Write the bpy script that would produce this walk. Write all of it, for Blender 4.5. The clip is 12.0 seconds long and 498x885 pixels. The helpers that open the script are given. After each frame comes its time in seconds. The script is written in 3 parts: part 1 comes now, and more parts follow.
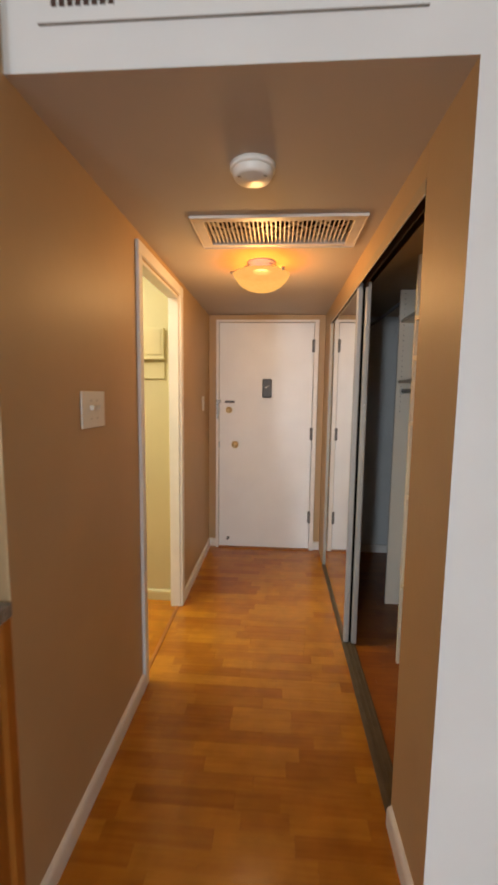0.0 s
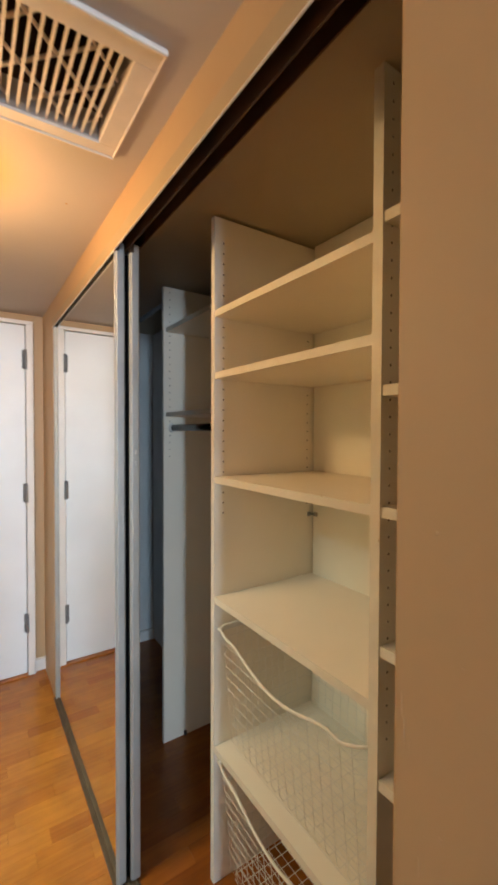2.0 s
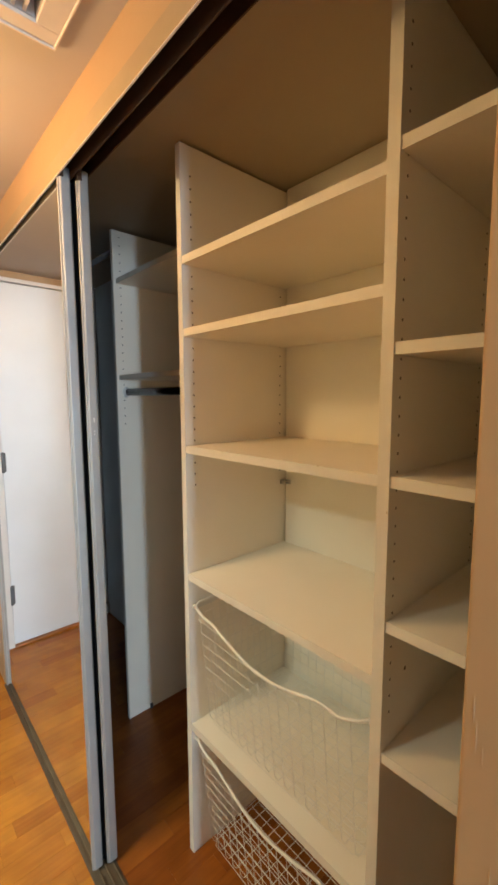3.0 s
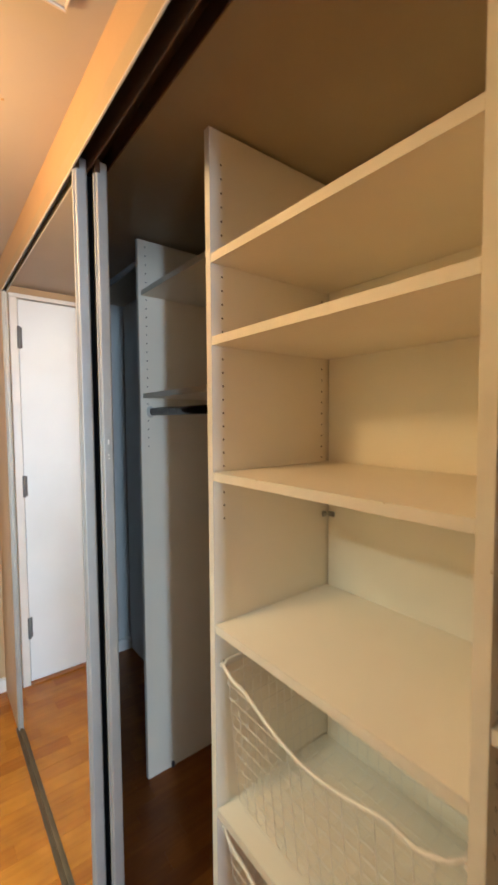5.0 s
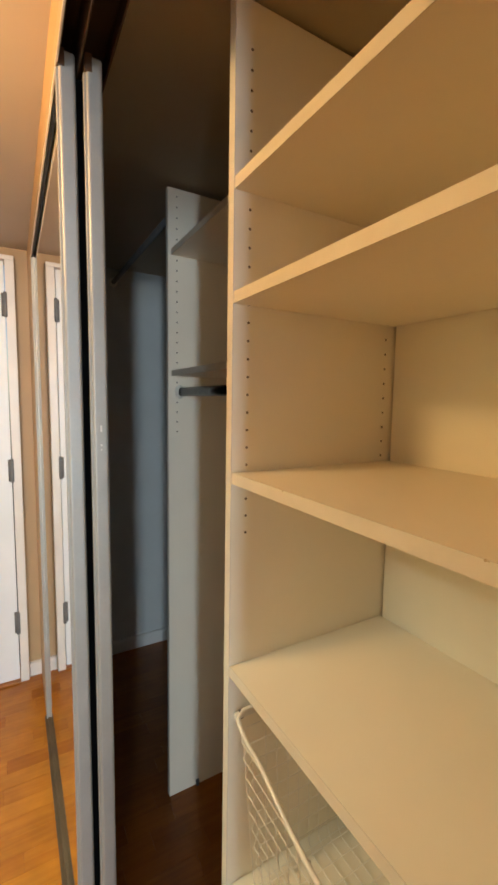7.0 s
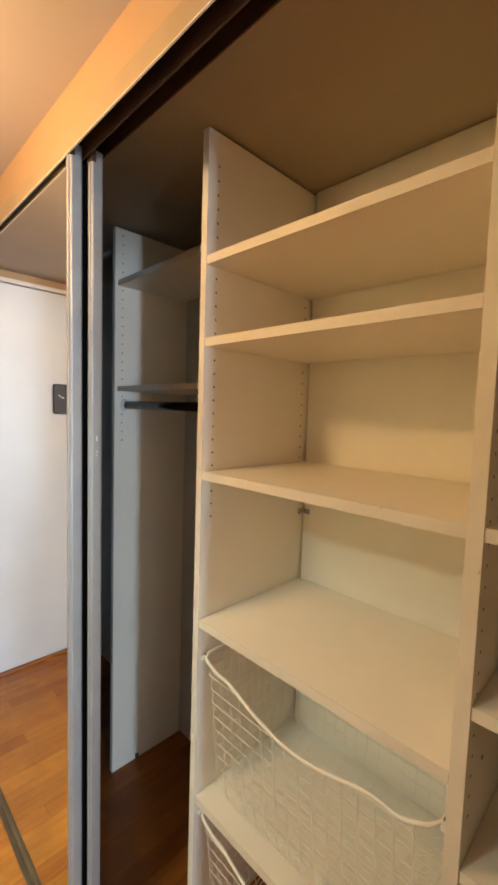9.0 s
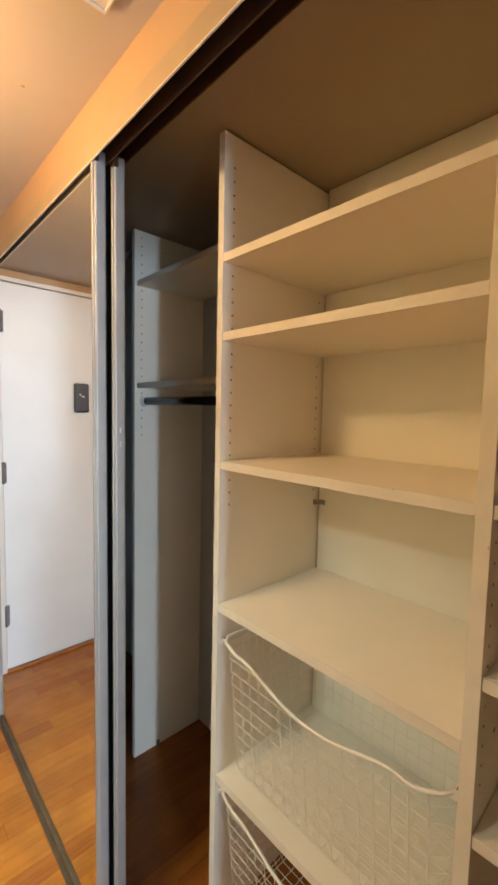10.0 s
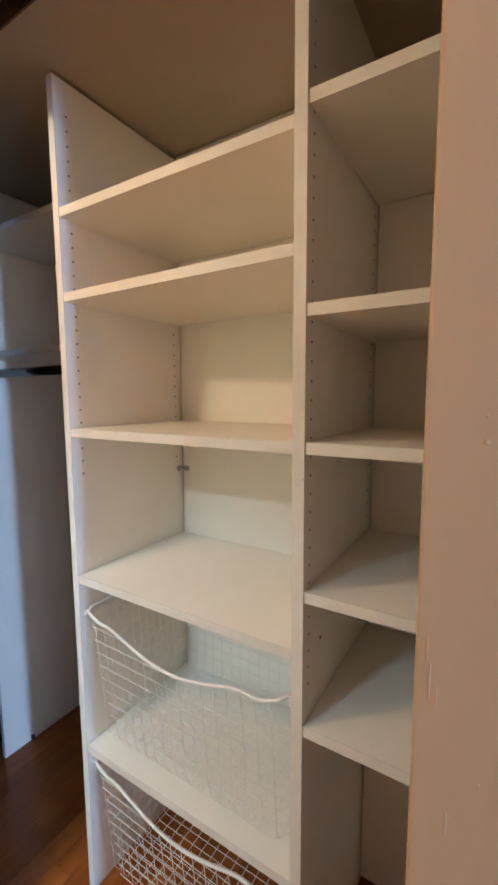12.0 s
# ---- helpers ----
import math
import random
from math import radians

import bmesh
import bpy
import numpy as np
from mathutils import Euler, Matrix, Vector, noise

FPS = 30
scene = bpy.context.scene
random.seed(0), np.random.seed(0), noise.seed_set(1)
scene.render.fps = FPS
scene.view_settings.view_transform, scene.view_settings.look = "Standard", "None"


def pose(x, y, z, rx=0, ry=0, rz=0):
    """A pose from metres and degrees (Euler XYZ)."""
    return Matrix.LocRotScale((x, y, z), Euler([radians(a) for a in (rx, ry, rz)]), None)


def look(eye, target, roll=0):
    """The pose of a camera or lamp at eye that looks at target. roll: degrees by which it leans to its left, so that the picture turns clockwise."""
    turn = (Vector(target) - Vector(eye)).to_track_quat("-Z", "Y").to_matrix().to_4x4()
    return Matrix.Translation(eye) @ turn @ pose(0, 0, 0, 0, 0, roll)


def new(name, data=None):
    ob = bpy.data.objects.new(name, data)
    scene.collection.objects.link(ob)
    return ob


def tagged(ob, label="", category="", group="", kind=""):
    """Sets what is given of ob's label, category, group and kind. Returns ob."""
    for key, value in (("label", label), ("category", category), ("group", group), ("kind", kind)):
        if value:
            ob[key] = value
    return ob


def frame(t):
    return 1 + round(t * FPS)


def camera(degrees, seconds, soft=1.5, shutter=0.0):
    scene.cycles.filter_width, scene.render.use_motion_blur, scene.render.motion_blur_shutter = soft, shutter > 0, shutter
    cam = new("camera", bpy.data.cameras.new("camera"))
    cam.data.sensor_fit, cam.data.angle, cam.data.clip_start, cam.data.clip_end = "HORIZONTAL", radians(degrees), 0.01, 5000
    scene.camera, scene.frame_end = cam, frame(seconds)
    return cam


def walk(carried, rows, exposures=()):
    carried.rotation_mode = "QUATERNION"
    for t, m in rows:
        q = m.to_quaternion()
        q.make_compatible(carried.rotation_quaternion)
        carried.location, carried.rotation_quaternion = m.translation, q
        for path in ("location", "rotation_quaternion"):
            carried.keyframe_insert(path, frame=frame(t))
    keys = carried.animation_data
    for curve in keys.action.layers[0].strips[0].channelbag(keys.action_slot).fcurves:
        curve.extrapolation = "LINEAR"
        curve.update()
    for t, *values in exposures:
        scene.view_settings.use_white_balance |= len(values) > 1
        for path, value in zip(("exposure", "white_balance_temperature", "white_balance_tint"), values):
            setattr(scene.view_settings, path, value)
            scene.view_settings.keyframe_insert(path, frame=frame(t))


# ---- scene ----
cam = camera(62.2, 12.0, soft=3.0, shutter=0.4)
PATH = [
    (0, (0.525, 0.326, 1.402), (0.389, 2.308, 1.175), 0.7),
    (0.5, (0.512, 0.613, 1.431), (0.589, 2.601, 1.224), 0.8),
    (1, (0.5, 0.876, 1.428), (1.033, 2.801, 1.328), 1.1),
    (1.5, (0.509, 1.112, 1.427), (1.432, 2.884, 1.336), 1.2),
    (2, (0.559, 1.311, 1.417), (1.68, 2.967, 1.372), 0.2),
    (2.5, (0.577, 1.42, 1.421), (1.843, 2.961, 1.269), -1.0),
    (2.7, (0.566, 1.437, 1.423), (1.867, 2.946, 1.241), -0.7),
    (4.3, (0.518, 1.474, 1.362), (1.884, 2.904, 1.062), 0.9),
    (4.5, (0.519, 1.494, 1.373), (1.864, 2.954, 1.133), 1.4),
    (5, (0.647, 1.596, 1.408), (1.877, 3.169, 1.297), -0.4),
    (5.5, (0.814, 1.705, 1.414), (1.854, 3.408, 1.279), 1.2),
    (6, (0.855, 1.763, 1.407), (1.811, 3.505, 1.175), 0.9),
    (6.5, (0.854, 1.772, 1.413), (1.812, 3.513, 1.193), 0.9),
    (7, (0.841, 1.761, 1.412), (1.829, 3.488, 1.215), 0.9),
    (7.2, (0.835, 1.761, 1.411), (1.832, 3.485, 1.221), 1.2),
    (8.8, (0.562, 1.647, 1.433), (1.943, 3.088, 1.275), 1.5),
    (9, (0.558, 1.639, 1.433), (1.97, 3.047, 1.28), 1.8),
    (9.5, (0.547, 1.616, 1.427), (1.949, 3.035, 1.278), 1.6),
    (10, (0.528, 1.614, 1.41), (1.889, 3.072, 1.259), 1.2),
    (10.5, (0.509, 1.609, 1.398), (1.876, 3.06, 1.239), 1.1),
    (11, (0.511, 1.579, 1.393), (1.99, 2.917, 1.24), 1.4),
    (11.5, (0.547, 1.522, 1.364), (2.185, 2.655, 1.177), 0.1),
    (12, (0.558, 1.523, 1.359), (2.249, 2.568, 1.137), -0.3),
]
EXPOSURES = [(0.0, -0.22, 6750, 12), (1.0, -0.17, 6350, 10), (1.5, 0.05, 5600, 6), (2.5, 0.42, 5600, 4), (5.0, 0.54, 5500, 4), (5.7, 0.44, 6200, 4), (7.1, 0.42, 6250, 4), (9.0, 0.52, 5550, 5), (10.6, 0.50, 5500, 5), (11.4, 0.61, 5500, 6), (11.7, 0.69, 4850, 8), (12.0, 0.77, 4250, 9)]
walk(cam, [(t, look(eye, target, roll)) for t, eye, target, roll in PATH], EXPOSURES)

# ---------------------------------------------------------------- plan
XL, XR = -0.095, 0.924            # hall faces
YF, YE = 1.284, 4.035             # front plane of the hall, end wall
ZC = 2.100                        # hall and closet ceiling
OPEN0, OPEN1, HEAD = 1.579, 3.690, 2.010   # closet opening
XB = 1.600                        # closet back wall
ROOM = (-3.2, 3.6, -8.0, 2.50)    # living room x0, x1, y0, ceiling

# ---------------------------------------------------------------- world and lights
world = bpy.data.worlds.new("sky")
scene.world = world
world.use_nodes = True
wn = world.node_tree.nodes
sky = wn.new("ShaderNodeTexSky")
sky.sky_type, sky.sun_disc = "NISHITA", False
sky.sun_elevation, sky.sun_rotation = radians(40), radians(150)
world.node_tree.links.new(sky.outputs[0], wn["Background"].inputs[0])
wn["Background"].inputs[1].default_value = 0.1


def area_lamp(name, m, sx, sy, power, colour):
    lamp = bpy.data.lights.new(name, "AREA")
    lamp.shape, lamp.size, lamp.size_y, lamp.energy, lamp.color = "RECTANGLE", sx, sy, power, colour
    ob = new(name, lamp)
    ob.matrix_world = m
    return ob


# daylight in the two unseen windows of the living room's far wall, behind the walker
area_lamp("narrow_window_daylight", look((-2.14, -7.92, 1.30), (-2.14, 0.0, 1.30)), 0.50, 2.05, 265, (0.75, 0.88, 1.0))
area_lamp("window_daylight", look((0.50, -7.92, 1.30), (0.50, 0.0, 1.30)), 2.0, 2.05, 275, (0.72, 0.87, 1.0))
# the kitchen's fluorescent ceiling light, shining through the doorway
area_lamp("kitchen_tube_light", look((-1.05, 2.20, 2.47), (-1.05, 2.20, 0.0)), 0.45, 1.15, 52, (0.98, 1.0, 0.78))
# bulb of the hall's ceiling lamp
bulb = bpy.data.lights.new("hall_bulb", "POINT")
bulb.energy, bulb.color, bulb.shadow_soft_size = 34.0, (1.0, 0.58, 0.23), 0.088
bulb_ob = new("hall_bulb", bulb)
bulb_ob.location = (0.425, 2.60, 1.972)


# ---------------------------------------------------------------- materials
def material(name, colour, rough=0.5, metal=0.0, vary=0.06, scale=6.0, fine=120.0, bump=0.02, depth=0.001, tint=None, coat=0.0, spec=0.5, relief=0.0):
    """Paint, plastic or metal with broad mottling, fine grain and a light relief."""
    m = bpy.data.materials.new(name)
    m.use_nodes = True
    n, l = m.node_tree.nodes, m.node_tree.links
    b = n["Principled BSDF"]
    b.inputs["Roughness"].default_value, b.inputs["Metallic"].default_value = rough, metal
    b.inputs["Specular IOR Level"].default_value = spec
    b.inputs["Coat Weight"].default_value = coat
    co = n.new("ShaderNodeTexCoord")
    big = n.new("ShaderNodeTexNoise")
    big.inputs["Scale"].default_value, big.inputs["Detail"].default_value = scale, 6
    l.new(co.outputs["Object"], big.inputs["Vector"])
    ramp = n.new("ShaderNodeValToRGB")
    other = tint or tuple(c * (1 - 2 * vary) for c in colour)
    ramp.color_ramp.elements[0].position, ramp.color_ramp.elements[1].position = 0.3, 0.7
    ramp.color_ramp.elements[0].color, ramp.color_ramp.elements[1].color = (*other, 1), (*colour, 1)
    l.new(big.outputs["Fac"], ramp.inputs["Fac"])
    l.new(ramp.outputs["Color"], b.inputs["Base Color"])
    small = n.new("ShaderNodeTexNoise")
    small.inputs["Scale"].default_value, small.inputs["Detail"].default_value = fine, 3
    l.new(co.outputs["Object"], small.inputs["Vector"])
    rr = n.new("ShaderNodeMapRange")
    rr.inputs["To Min"].default_value, rr.inputs["To Max"].default_value = rough * 0.85, min(1, rough * 1.15)
    l.new(small.outputs["Fac"], rr.inputs["Value"])
    l.new(rr.outputs["Result"], b.inputs["Roughness"])
    if bump:
        bp = n.new("ShaderNodeBump")
        bp.inputs["Strength"].default_value, bp.inputs["Distance"].default_value = bump, depth
        if relief:
            wide = n.new("ShaderNodeTexNoise")
            wide.inputs["Scale"].default_value, wide.inputs["Detail"].default_value = 28.0, 5
            stretch = n.new("ShaderNodeMapping")
            stretch.inputs["Scale"].default_value = (1.0, 1.0, 0.65)
            l.new(co.outputs["Object"], stretch.inputs["Vector"])
            l.new(stretch.outputs["Vector"], wide.inputs["Vector"])
            low = n.new("ShaderNodeBump")
            low.inputs["Strength"].default_value, low.inputs["Distance"].default_value = relief, 0.004
            l.new(wide.outputs["Fac"], low.inputs["Height"])
            l.new(low.outputs["Normal"], bp.inputs["Normal"])
        l.new(small.outputs["Fac"], bp.inputs["Height"])
        l.new(bp.outputs["Normal"], b.inputs["Normal"])
    return m


def wood(name, dark, light, per_piece, rough=0.3, axis=0, coat=0.12, per_island=False):
    """Lacquered wood: long grain along an axis, each piece with its own tone."""
    m = bpy.data.materials.new(name)
    m.use_nodes = True
    n, l = m.node_tree.nodes, m.node_tree.links
    b = n["Principled BSDF"]
    co = n.new("ShaderNodeNewGeometry")
    mp = n.new("ShaderNodeMapping")
    mp.inputs["Scale"].default_value = [(3, 60, 60), (60, 3, 60), (60, 60, 3)][axis]
    rnd = n.new("ShaderNodeObjectInfo").outputs["Random"]
    if per_island:
        rnd = co.outputs["Random Per Island"]
    shift = n.new("ShaderNodeVectorMath")
    shift.operation = "ADD"
    scl = n.new("ShaderNodeMath")
    scl.operation = "MULTIPLY"
    scl.inputs[1].default_value = 37.0
    l.new(rnd, scl.inputs[0])
    l.new(co.outputs["Position"], mp.inputs["Vector"])
    l.new(mp.outputs["Vector"], shift.inputs[0])
    l.new(scl.outputs[0], shift.inputs[1])
    grain = n.new("ShaderNodeTexNoise")
    grain.inputs["Scale"].default_value, grain.inputs["Detail"].default_value, grain.inputs["Distortion"].default_value = 1.2, 7, 0.6
    l.new(shift.outputs["Vector"], grain.inputs["Vector"])
    mixf = n.new("ShaderNodeMath")
    mixf.operation = "MULTIPLY_ADD"
    mixf.inputs[1].default_value = per_piece
    l.new(rnd, mixf.inputs[0])
    gs = n.new("ShaderNodeMath")
    gs.operation = "MULTIPLY"
    gs.inputs[1].default_value = 1 - per_piece
    l.new(grain.outputs["Fac"], gs.inputs[0])
    l.new(gs.outputs[0], mixf.inputs[2])
    ramp = n.new("ShaderNodeValToRGB")
    ramp.color_ramp.elements[0].position, ramp.color_ramp.elements[1].position = 0.12, 0.85
    ramp.color_ramp.elements[0].color, ramp.color_ramp.elements[1].color = (*dark, 1), (*light, 1)
    l.new(mixf.outputs[0], ramp.inputs["Fac"])
    cloud = n.new("ShaderNodeTexNoise")
    cloud.inputs["Scale"].default_value, cloud.inputs["Detail"].default_value = 11.0, 4
    l.new(co.outputs["Position"], cloud.inputs["Vector"])
    shade = n.new("ShaderNodeMapRange")
    shade.inputs["From Min"].default_value, shade.inputs["From Max"].default_value = 0.3, 0.7
    shade.inputs["To Min"].default_value, shade.inputs["To Max"].default_value = 0.84, 1.08
    l.new(cloud.outputs["Fac"], shade.inputs["Value"])
    worn = n.new("ShaderNodeVectorMath")
    worn.operation = "SCALE"
    l.new(ramp.outputs["Color"], worn.inputs[0])
    l.new(shade.outputs["Result"], worn.inputs["Scale"])
    l.new(worn.outputs["Vector"], b.inputs["Base Color"])
    b.inputs["Roughness"].default_value, b.inputs["Coat Weight"].default_value = rough, coat
    b.inputs["Coat Roughness"].default_value = 0.15
    b.inputs["Specular IOR Level"].default_value = 0.35
    bp = n.new("ShaderNodeBump")
    bp.inputs["Strength"].default_value, bp.inputs["Distance"].default_value = 0.12, 0.0006
    l.new(grain.outputs["Fac"], bp.inputs["Height"])
    l.new(bp.outputs["Normal"], b.inputs["Normal"])
    return m


TAN = material("tan_paint", (0.50, 0.337, 0.178), 0.5, vary=0.04, scale=3, fine=260, bump=0.15, spec=0.35, relief=0.22)
WHITE_WALL = material("white_wall_paint", (0.69, 0.685, 0.665), 0.6, vary=0.03, scale=3, fine=220, bump=0.10)
CEIL = material("ceiling_paint", (0.54, 0.485, 0.435), 0.75, vary=0.03, scale=3, fine=160, bump=0.14, relief=0.2)
CLOSET_CEIL = material("closet_ceiling_brown", (0.45, 0.375, 0.265), 0.7, vary=0.04, scale=3, fine=160, bump=0.14, relief=0.2)
YELLOW = material("cream_wall_paint", (0.62, 0.53, 0.31), 0.55, vary=0.03, scale=3, fine=220, bump=0.08)
TRIM = material("white_trim_gloss", (0.80, 0.76, 0.71), 0.35, vary=0.04, scale=9, bump=0.03)
DOOR = material("white_door_gloss", (0.82, 0.835, 0.85), 0.40, vary=0.03, scale=4, fine=90, bump=0.06, relief=0.08)
CLOSET_WALL = material("closet_wall_paint", (0.62, 0.62, 0.60), 0.6, vary=0.04, scale=4, fine=200, bump=0.1)
# Boards lightened for the shaded bays, edge band darkened against the lamp's light.
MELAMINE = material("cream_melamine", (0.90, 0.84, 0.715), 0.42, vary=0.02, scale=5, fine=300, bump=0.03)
EDGE = material("cream_edge_band_dimmed", (0.76, 0.71, 0.61), 0.5, vary=0.04, scale=20, fine=150, bump=0.03)
HOLE = material("pin_hole_dark", (0.15, 0.115, 0.085), 0.8, bump=0)
ALU = material("brushed_aluminium", (0.44, 0.44, 0.42), 0.58, 0.72, vary=0.05, scale=12, fine=200, bump=0)
ALU_DULL = material("floor_track_metal", (0.15, 0.105, 0.06), 0.7, 0.15, vary=0.15, scale=18, bump=0.05)
GREY_RAIL = material("grey_rail", (0.07, 0.065, 0.06), 0.5, 0.4, bump=0.02)
HEAD_TRIM = material("beige_trim_paint", (0.42, 0.31, 0.175), 0.45, vary=0.05, scale=8, bump=0.08)
BROWN_TRACK = material("brown_track_enamel", (0.085, 0.043, 0.018), 0.6, vary=0.2, scale=15, bump=0.05)
BLACK = material("black_gap_fill", (0.004, 0.004, 0.004), 0.95, bump=0, spec=0.0)
WIRE = material("white_vinyl_wire", (0.84, 0.80, 0.72), 0.35, vary=0.04, scale=30, bump=0)
HINGE_GREY = material("grey_hinge_paint", (0.19, 0.19, 0.19), 0.55, 0.25, vary=0.08, scale=30, bump=0.02)
STEEL = material("satin_steel", (0.42, 0.41, 0.39), 0.38, 0.8, vary=0.08, scale=30, bump=0.02)
BRASS = material("polished_brass", (0.90, 0.74, 0.42), 0.34, 1.0, vary=0.08, scale=30, bump=0)
GREY_PLASTIC = material("grey_plastic", (0.075, 0.08, 0.095), 0.45, vary=0.1, bump=0.02)
DARK_ROD = material("dark_rod_metal", (0.09, 0.085, 0.08), 0.22, 0.85, bump=0)
PLASTIC = material("white_plastic", (0.80, 0.78, 0.72), 0.38, vary=0.04, bump=0)
VENT_WHITE = material("vent_enamel", (0.78, 0.70, 0.62), 0.45, vary=0.05, scale=20, bump=0.02)
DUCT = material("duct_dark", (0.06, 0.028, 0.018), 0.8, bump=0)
PANEL_GAP = material("panel_gap", (0.30, 0.26, 0.22), 0.8, bump=0)
JOINT = material("floor_joint", (0.22, 0.080, 0.015), 0.6, bump=0)
STONE = material("grey_counter_stone", (0.33, 0.32, 0.30), 0.3, vary=0.25, scale=60, bump=0.02)
PLANK = wood("honey_strip_wood", (0.31, 0.090, 0.005), (0.59, 0.242, 0.020), 0.42, rough=0.27)
PLANK_FAR = wood("honey_strip_wood_joined", (0.31, 0.090, 0.005), (0.59, 0.242, 0.020), 0.42, rough=0.27, per_island=True)
PLANK_CLOSET = wood("dark_red_strip_wood", (0.20, 0.048, 0.004), (0.40, 0.122, 0.009), 0.35, rough=0.3, per_island=True)
CABINET_WOOD = wood("cabinet_wood", (0.32, 0.105, 0.016), (0.46, 0.17, 0.03), 0.1, axis=2)
GLASS_BOWL = bpy.data.materials.new("alabaster_glass_lit")   # thin frosted glass that lets most of the bulb's light out
GLASS_BOWL.use_nodes = True
gn, gl = GLASS_BOWL.node_tree.nodes, GLASS_BOWL.node_tree.links
clear = gn.new("ShaderNodeBsdfTransparent")
clear.inputs[0].default_value = (1.0, 0.92, 0.78, 1)
lit = gn.new("ShaderNodeEmission")
swirl = gn.new("ShaderNodeTexNoise")
swirl.inputs["Scale"].default_value, swirl.inputs["Detail"].default_value, swirl.inputs["Distortion"].default_value = 9.0, 4, 1.5
tone = gn.new("ShaderNodeValToRGB")
tone.color_ramp.elements[0].color, tone.color_ramp.elements[1].color = (1.0, 0.42, 0.09, 1), (1.0, 0.58, 0.17, 1)
gl.new(swirl.outputs["Fac"], tone.inputs["Fac"])
gl.new(tone.outputs["Color"], lit.inputs[0])
lit.inputs[1].default_value = 1.3
gm = gn.new("ShaderNodeMixShader")
gm.inputs[0].default_value = 0.64
gl.new(clear.outputs[0], gm.inputs[1])
gl.new(lit.outputs[0], gm.inputs[2])
gl.new(gm.outputs[0], gn["Material Output"].inputs["Surface"])

UPLIGHT_FILTER = bpy.data.materials.new("uplight_filter")         # added filter, not a lamp part: dims and warms the light going up
UPLIGHT_FILTER.use_nodes = True
an, al = UPLIGHT_FILTER.node_tree.nodes, UPLIGHT_FILTER.node_tree.links
stain = an.new("ShaderNodeBsdfTransparent")
stain.inputs[0].default_value = (0.82, 0.56, 0.28, 1)
al.new(stain.outputs[0], an["Material Output"].inputs["Surface"])

MIRROR = bpy.data.materials.new("mirror_silver")
MIRROR.use_nodes = True
mb = MIRROR.node_tree.nodes["Principled BSDF"]
mb.inputs["Base Color"].default_value, mb.inputs["Metallic"].default_value, mb.inputs["Roughness"].default_value = (0.81, 0.83, 0.81, 1), 1.0, 0.015
PANE = bpy.data.materials.new("window_glass")
PANE.use_nodes = True
pb = PANE.node_tree.nodes["Principled BSDF"]
pb.inputs["Transmission Weight"].default_value, pb.inputs["Roughness"].default_value = 1.0, 0.0


# ---------------------------------------------------------------- mesh helpers
def box(bm, x0, x1, y0, y1, z0, z1, bevel=0.0, segments=2):
    made = bmesh.ops.create_cube(bm, size=1.0)["verts"]
    bmesh.ops.transform(bm, verts=made, matrix=Matrix.Translation(((x0 + x1) / 2, (y0 + y1) / 2, (z0 + z1) / 2)) @ Matrix.Diagonal((x1 - x0, y1 - y0, z1 - z0, 1)))
    if bevel:
        edges = list({e for v in made for e in v.link_edges})
        bmesh.ops.bevel(bm, geom=edges, offset=bevel, segments=segments, affect="EDGES", profile=0.5)
    return bm


def lathe(bm, profile, steps=32, m=Matrix()):
    """Turns (radius, height) pairs round z."""
    rings = []
    for r, h in profile:
        if r < 1e-6:
            rings.append([bm.verts.new(m @ Vector((0, 0, h)))])
        else:
            rings.append([bm.verts.new(m @ Vector((r * math.cos(2 * math.pi * k / steps), r * math.sin(2 * math.pi * k / steps), h))) for k in range(steps)])
    for a, b in zip(rings, rings[1:]):
        for k in range(steps):
            q = (k + 1) % steps
            if len(a) == 1 and len(b) == 1:
                continue
            if len(a) == 1:
                bm.faces.new((a[0], b[k], b[q]))
            elif len(b) == 1:
                bm.faces.new((a[k], b[0], a[q]))
            else:
                bm.faces.new((a[k], b[k], b[q], a[q]))
    bmesh.ops.recalc_face_normals(bm, faces=bm.faces)
    return bm


def tube(bm, points, radius, sides=6, closed=False):
    """A round wire through points."""
    pts = [Vector(p) for p in points]
    rings, count = [], len(pts)
    for i, p in enumerate(pts):
        a = pts[i - 1] if (i or closed) else p
        b = pts[(i + 1) % count] if (i < count - 1 or closed) else p
        d = (b - a).normalized()
        side = d.cross(Vector((0.31, 0.17, 0.93))).normalized()
        up = d.cross(side)
        rings.append([bm.verts.new(p + radius * (math.cos(2 * math.pi * k / sides) * side + math.sin(2 * math.pi * k / sides) * up)) for k in range(sides)])
    pairs = list(zip(rings, rings[1:])) + ([(rings[-1], rings[0])] if closed else [])
    for a, b in pairs:
        for k in range(sides):
            bm.faces.new((a[k], a[(k + 1) % sides], b[(k + 1) % sides], b[k]))
    if not closed:
        bm.faces.new(rings[0][::-1])
        bm.faces.new(rings[-1])
    bmesh.ops.recalc_face_normals(bm, faces=bm.faces)
    return bm


def mesh_of(name, bm, mat, smooth=False):
    me = bpy.data.meshes.new(name)
    bm.to_mesh(me)
    bm.free()
    for one in mat if isinstance(mat, (list, tuple)) else [mat]:
        me.materials.append(one)
    if smooth:
        for p in me.polygons:
            p.use_smooth = True
    return me


def part(name, bm, mat, parent=None, label="", smooth=False):
    ob = new(name, mesh_of(name, bm, mat, smooth))
    if parent:
        ob.parent = parent
        ob.matrix_parent_inverse = parent.matrix_world.inverted()
    if label:
        tagged(ob, label)
    return ob


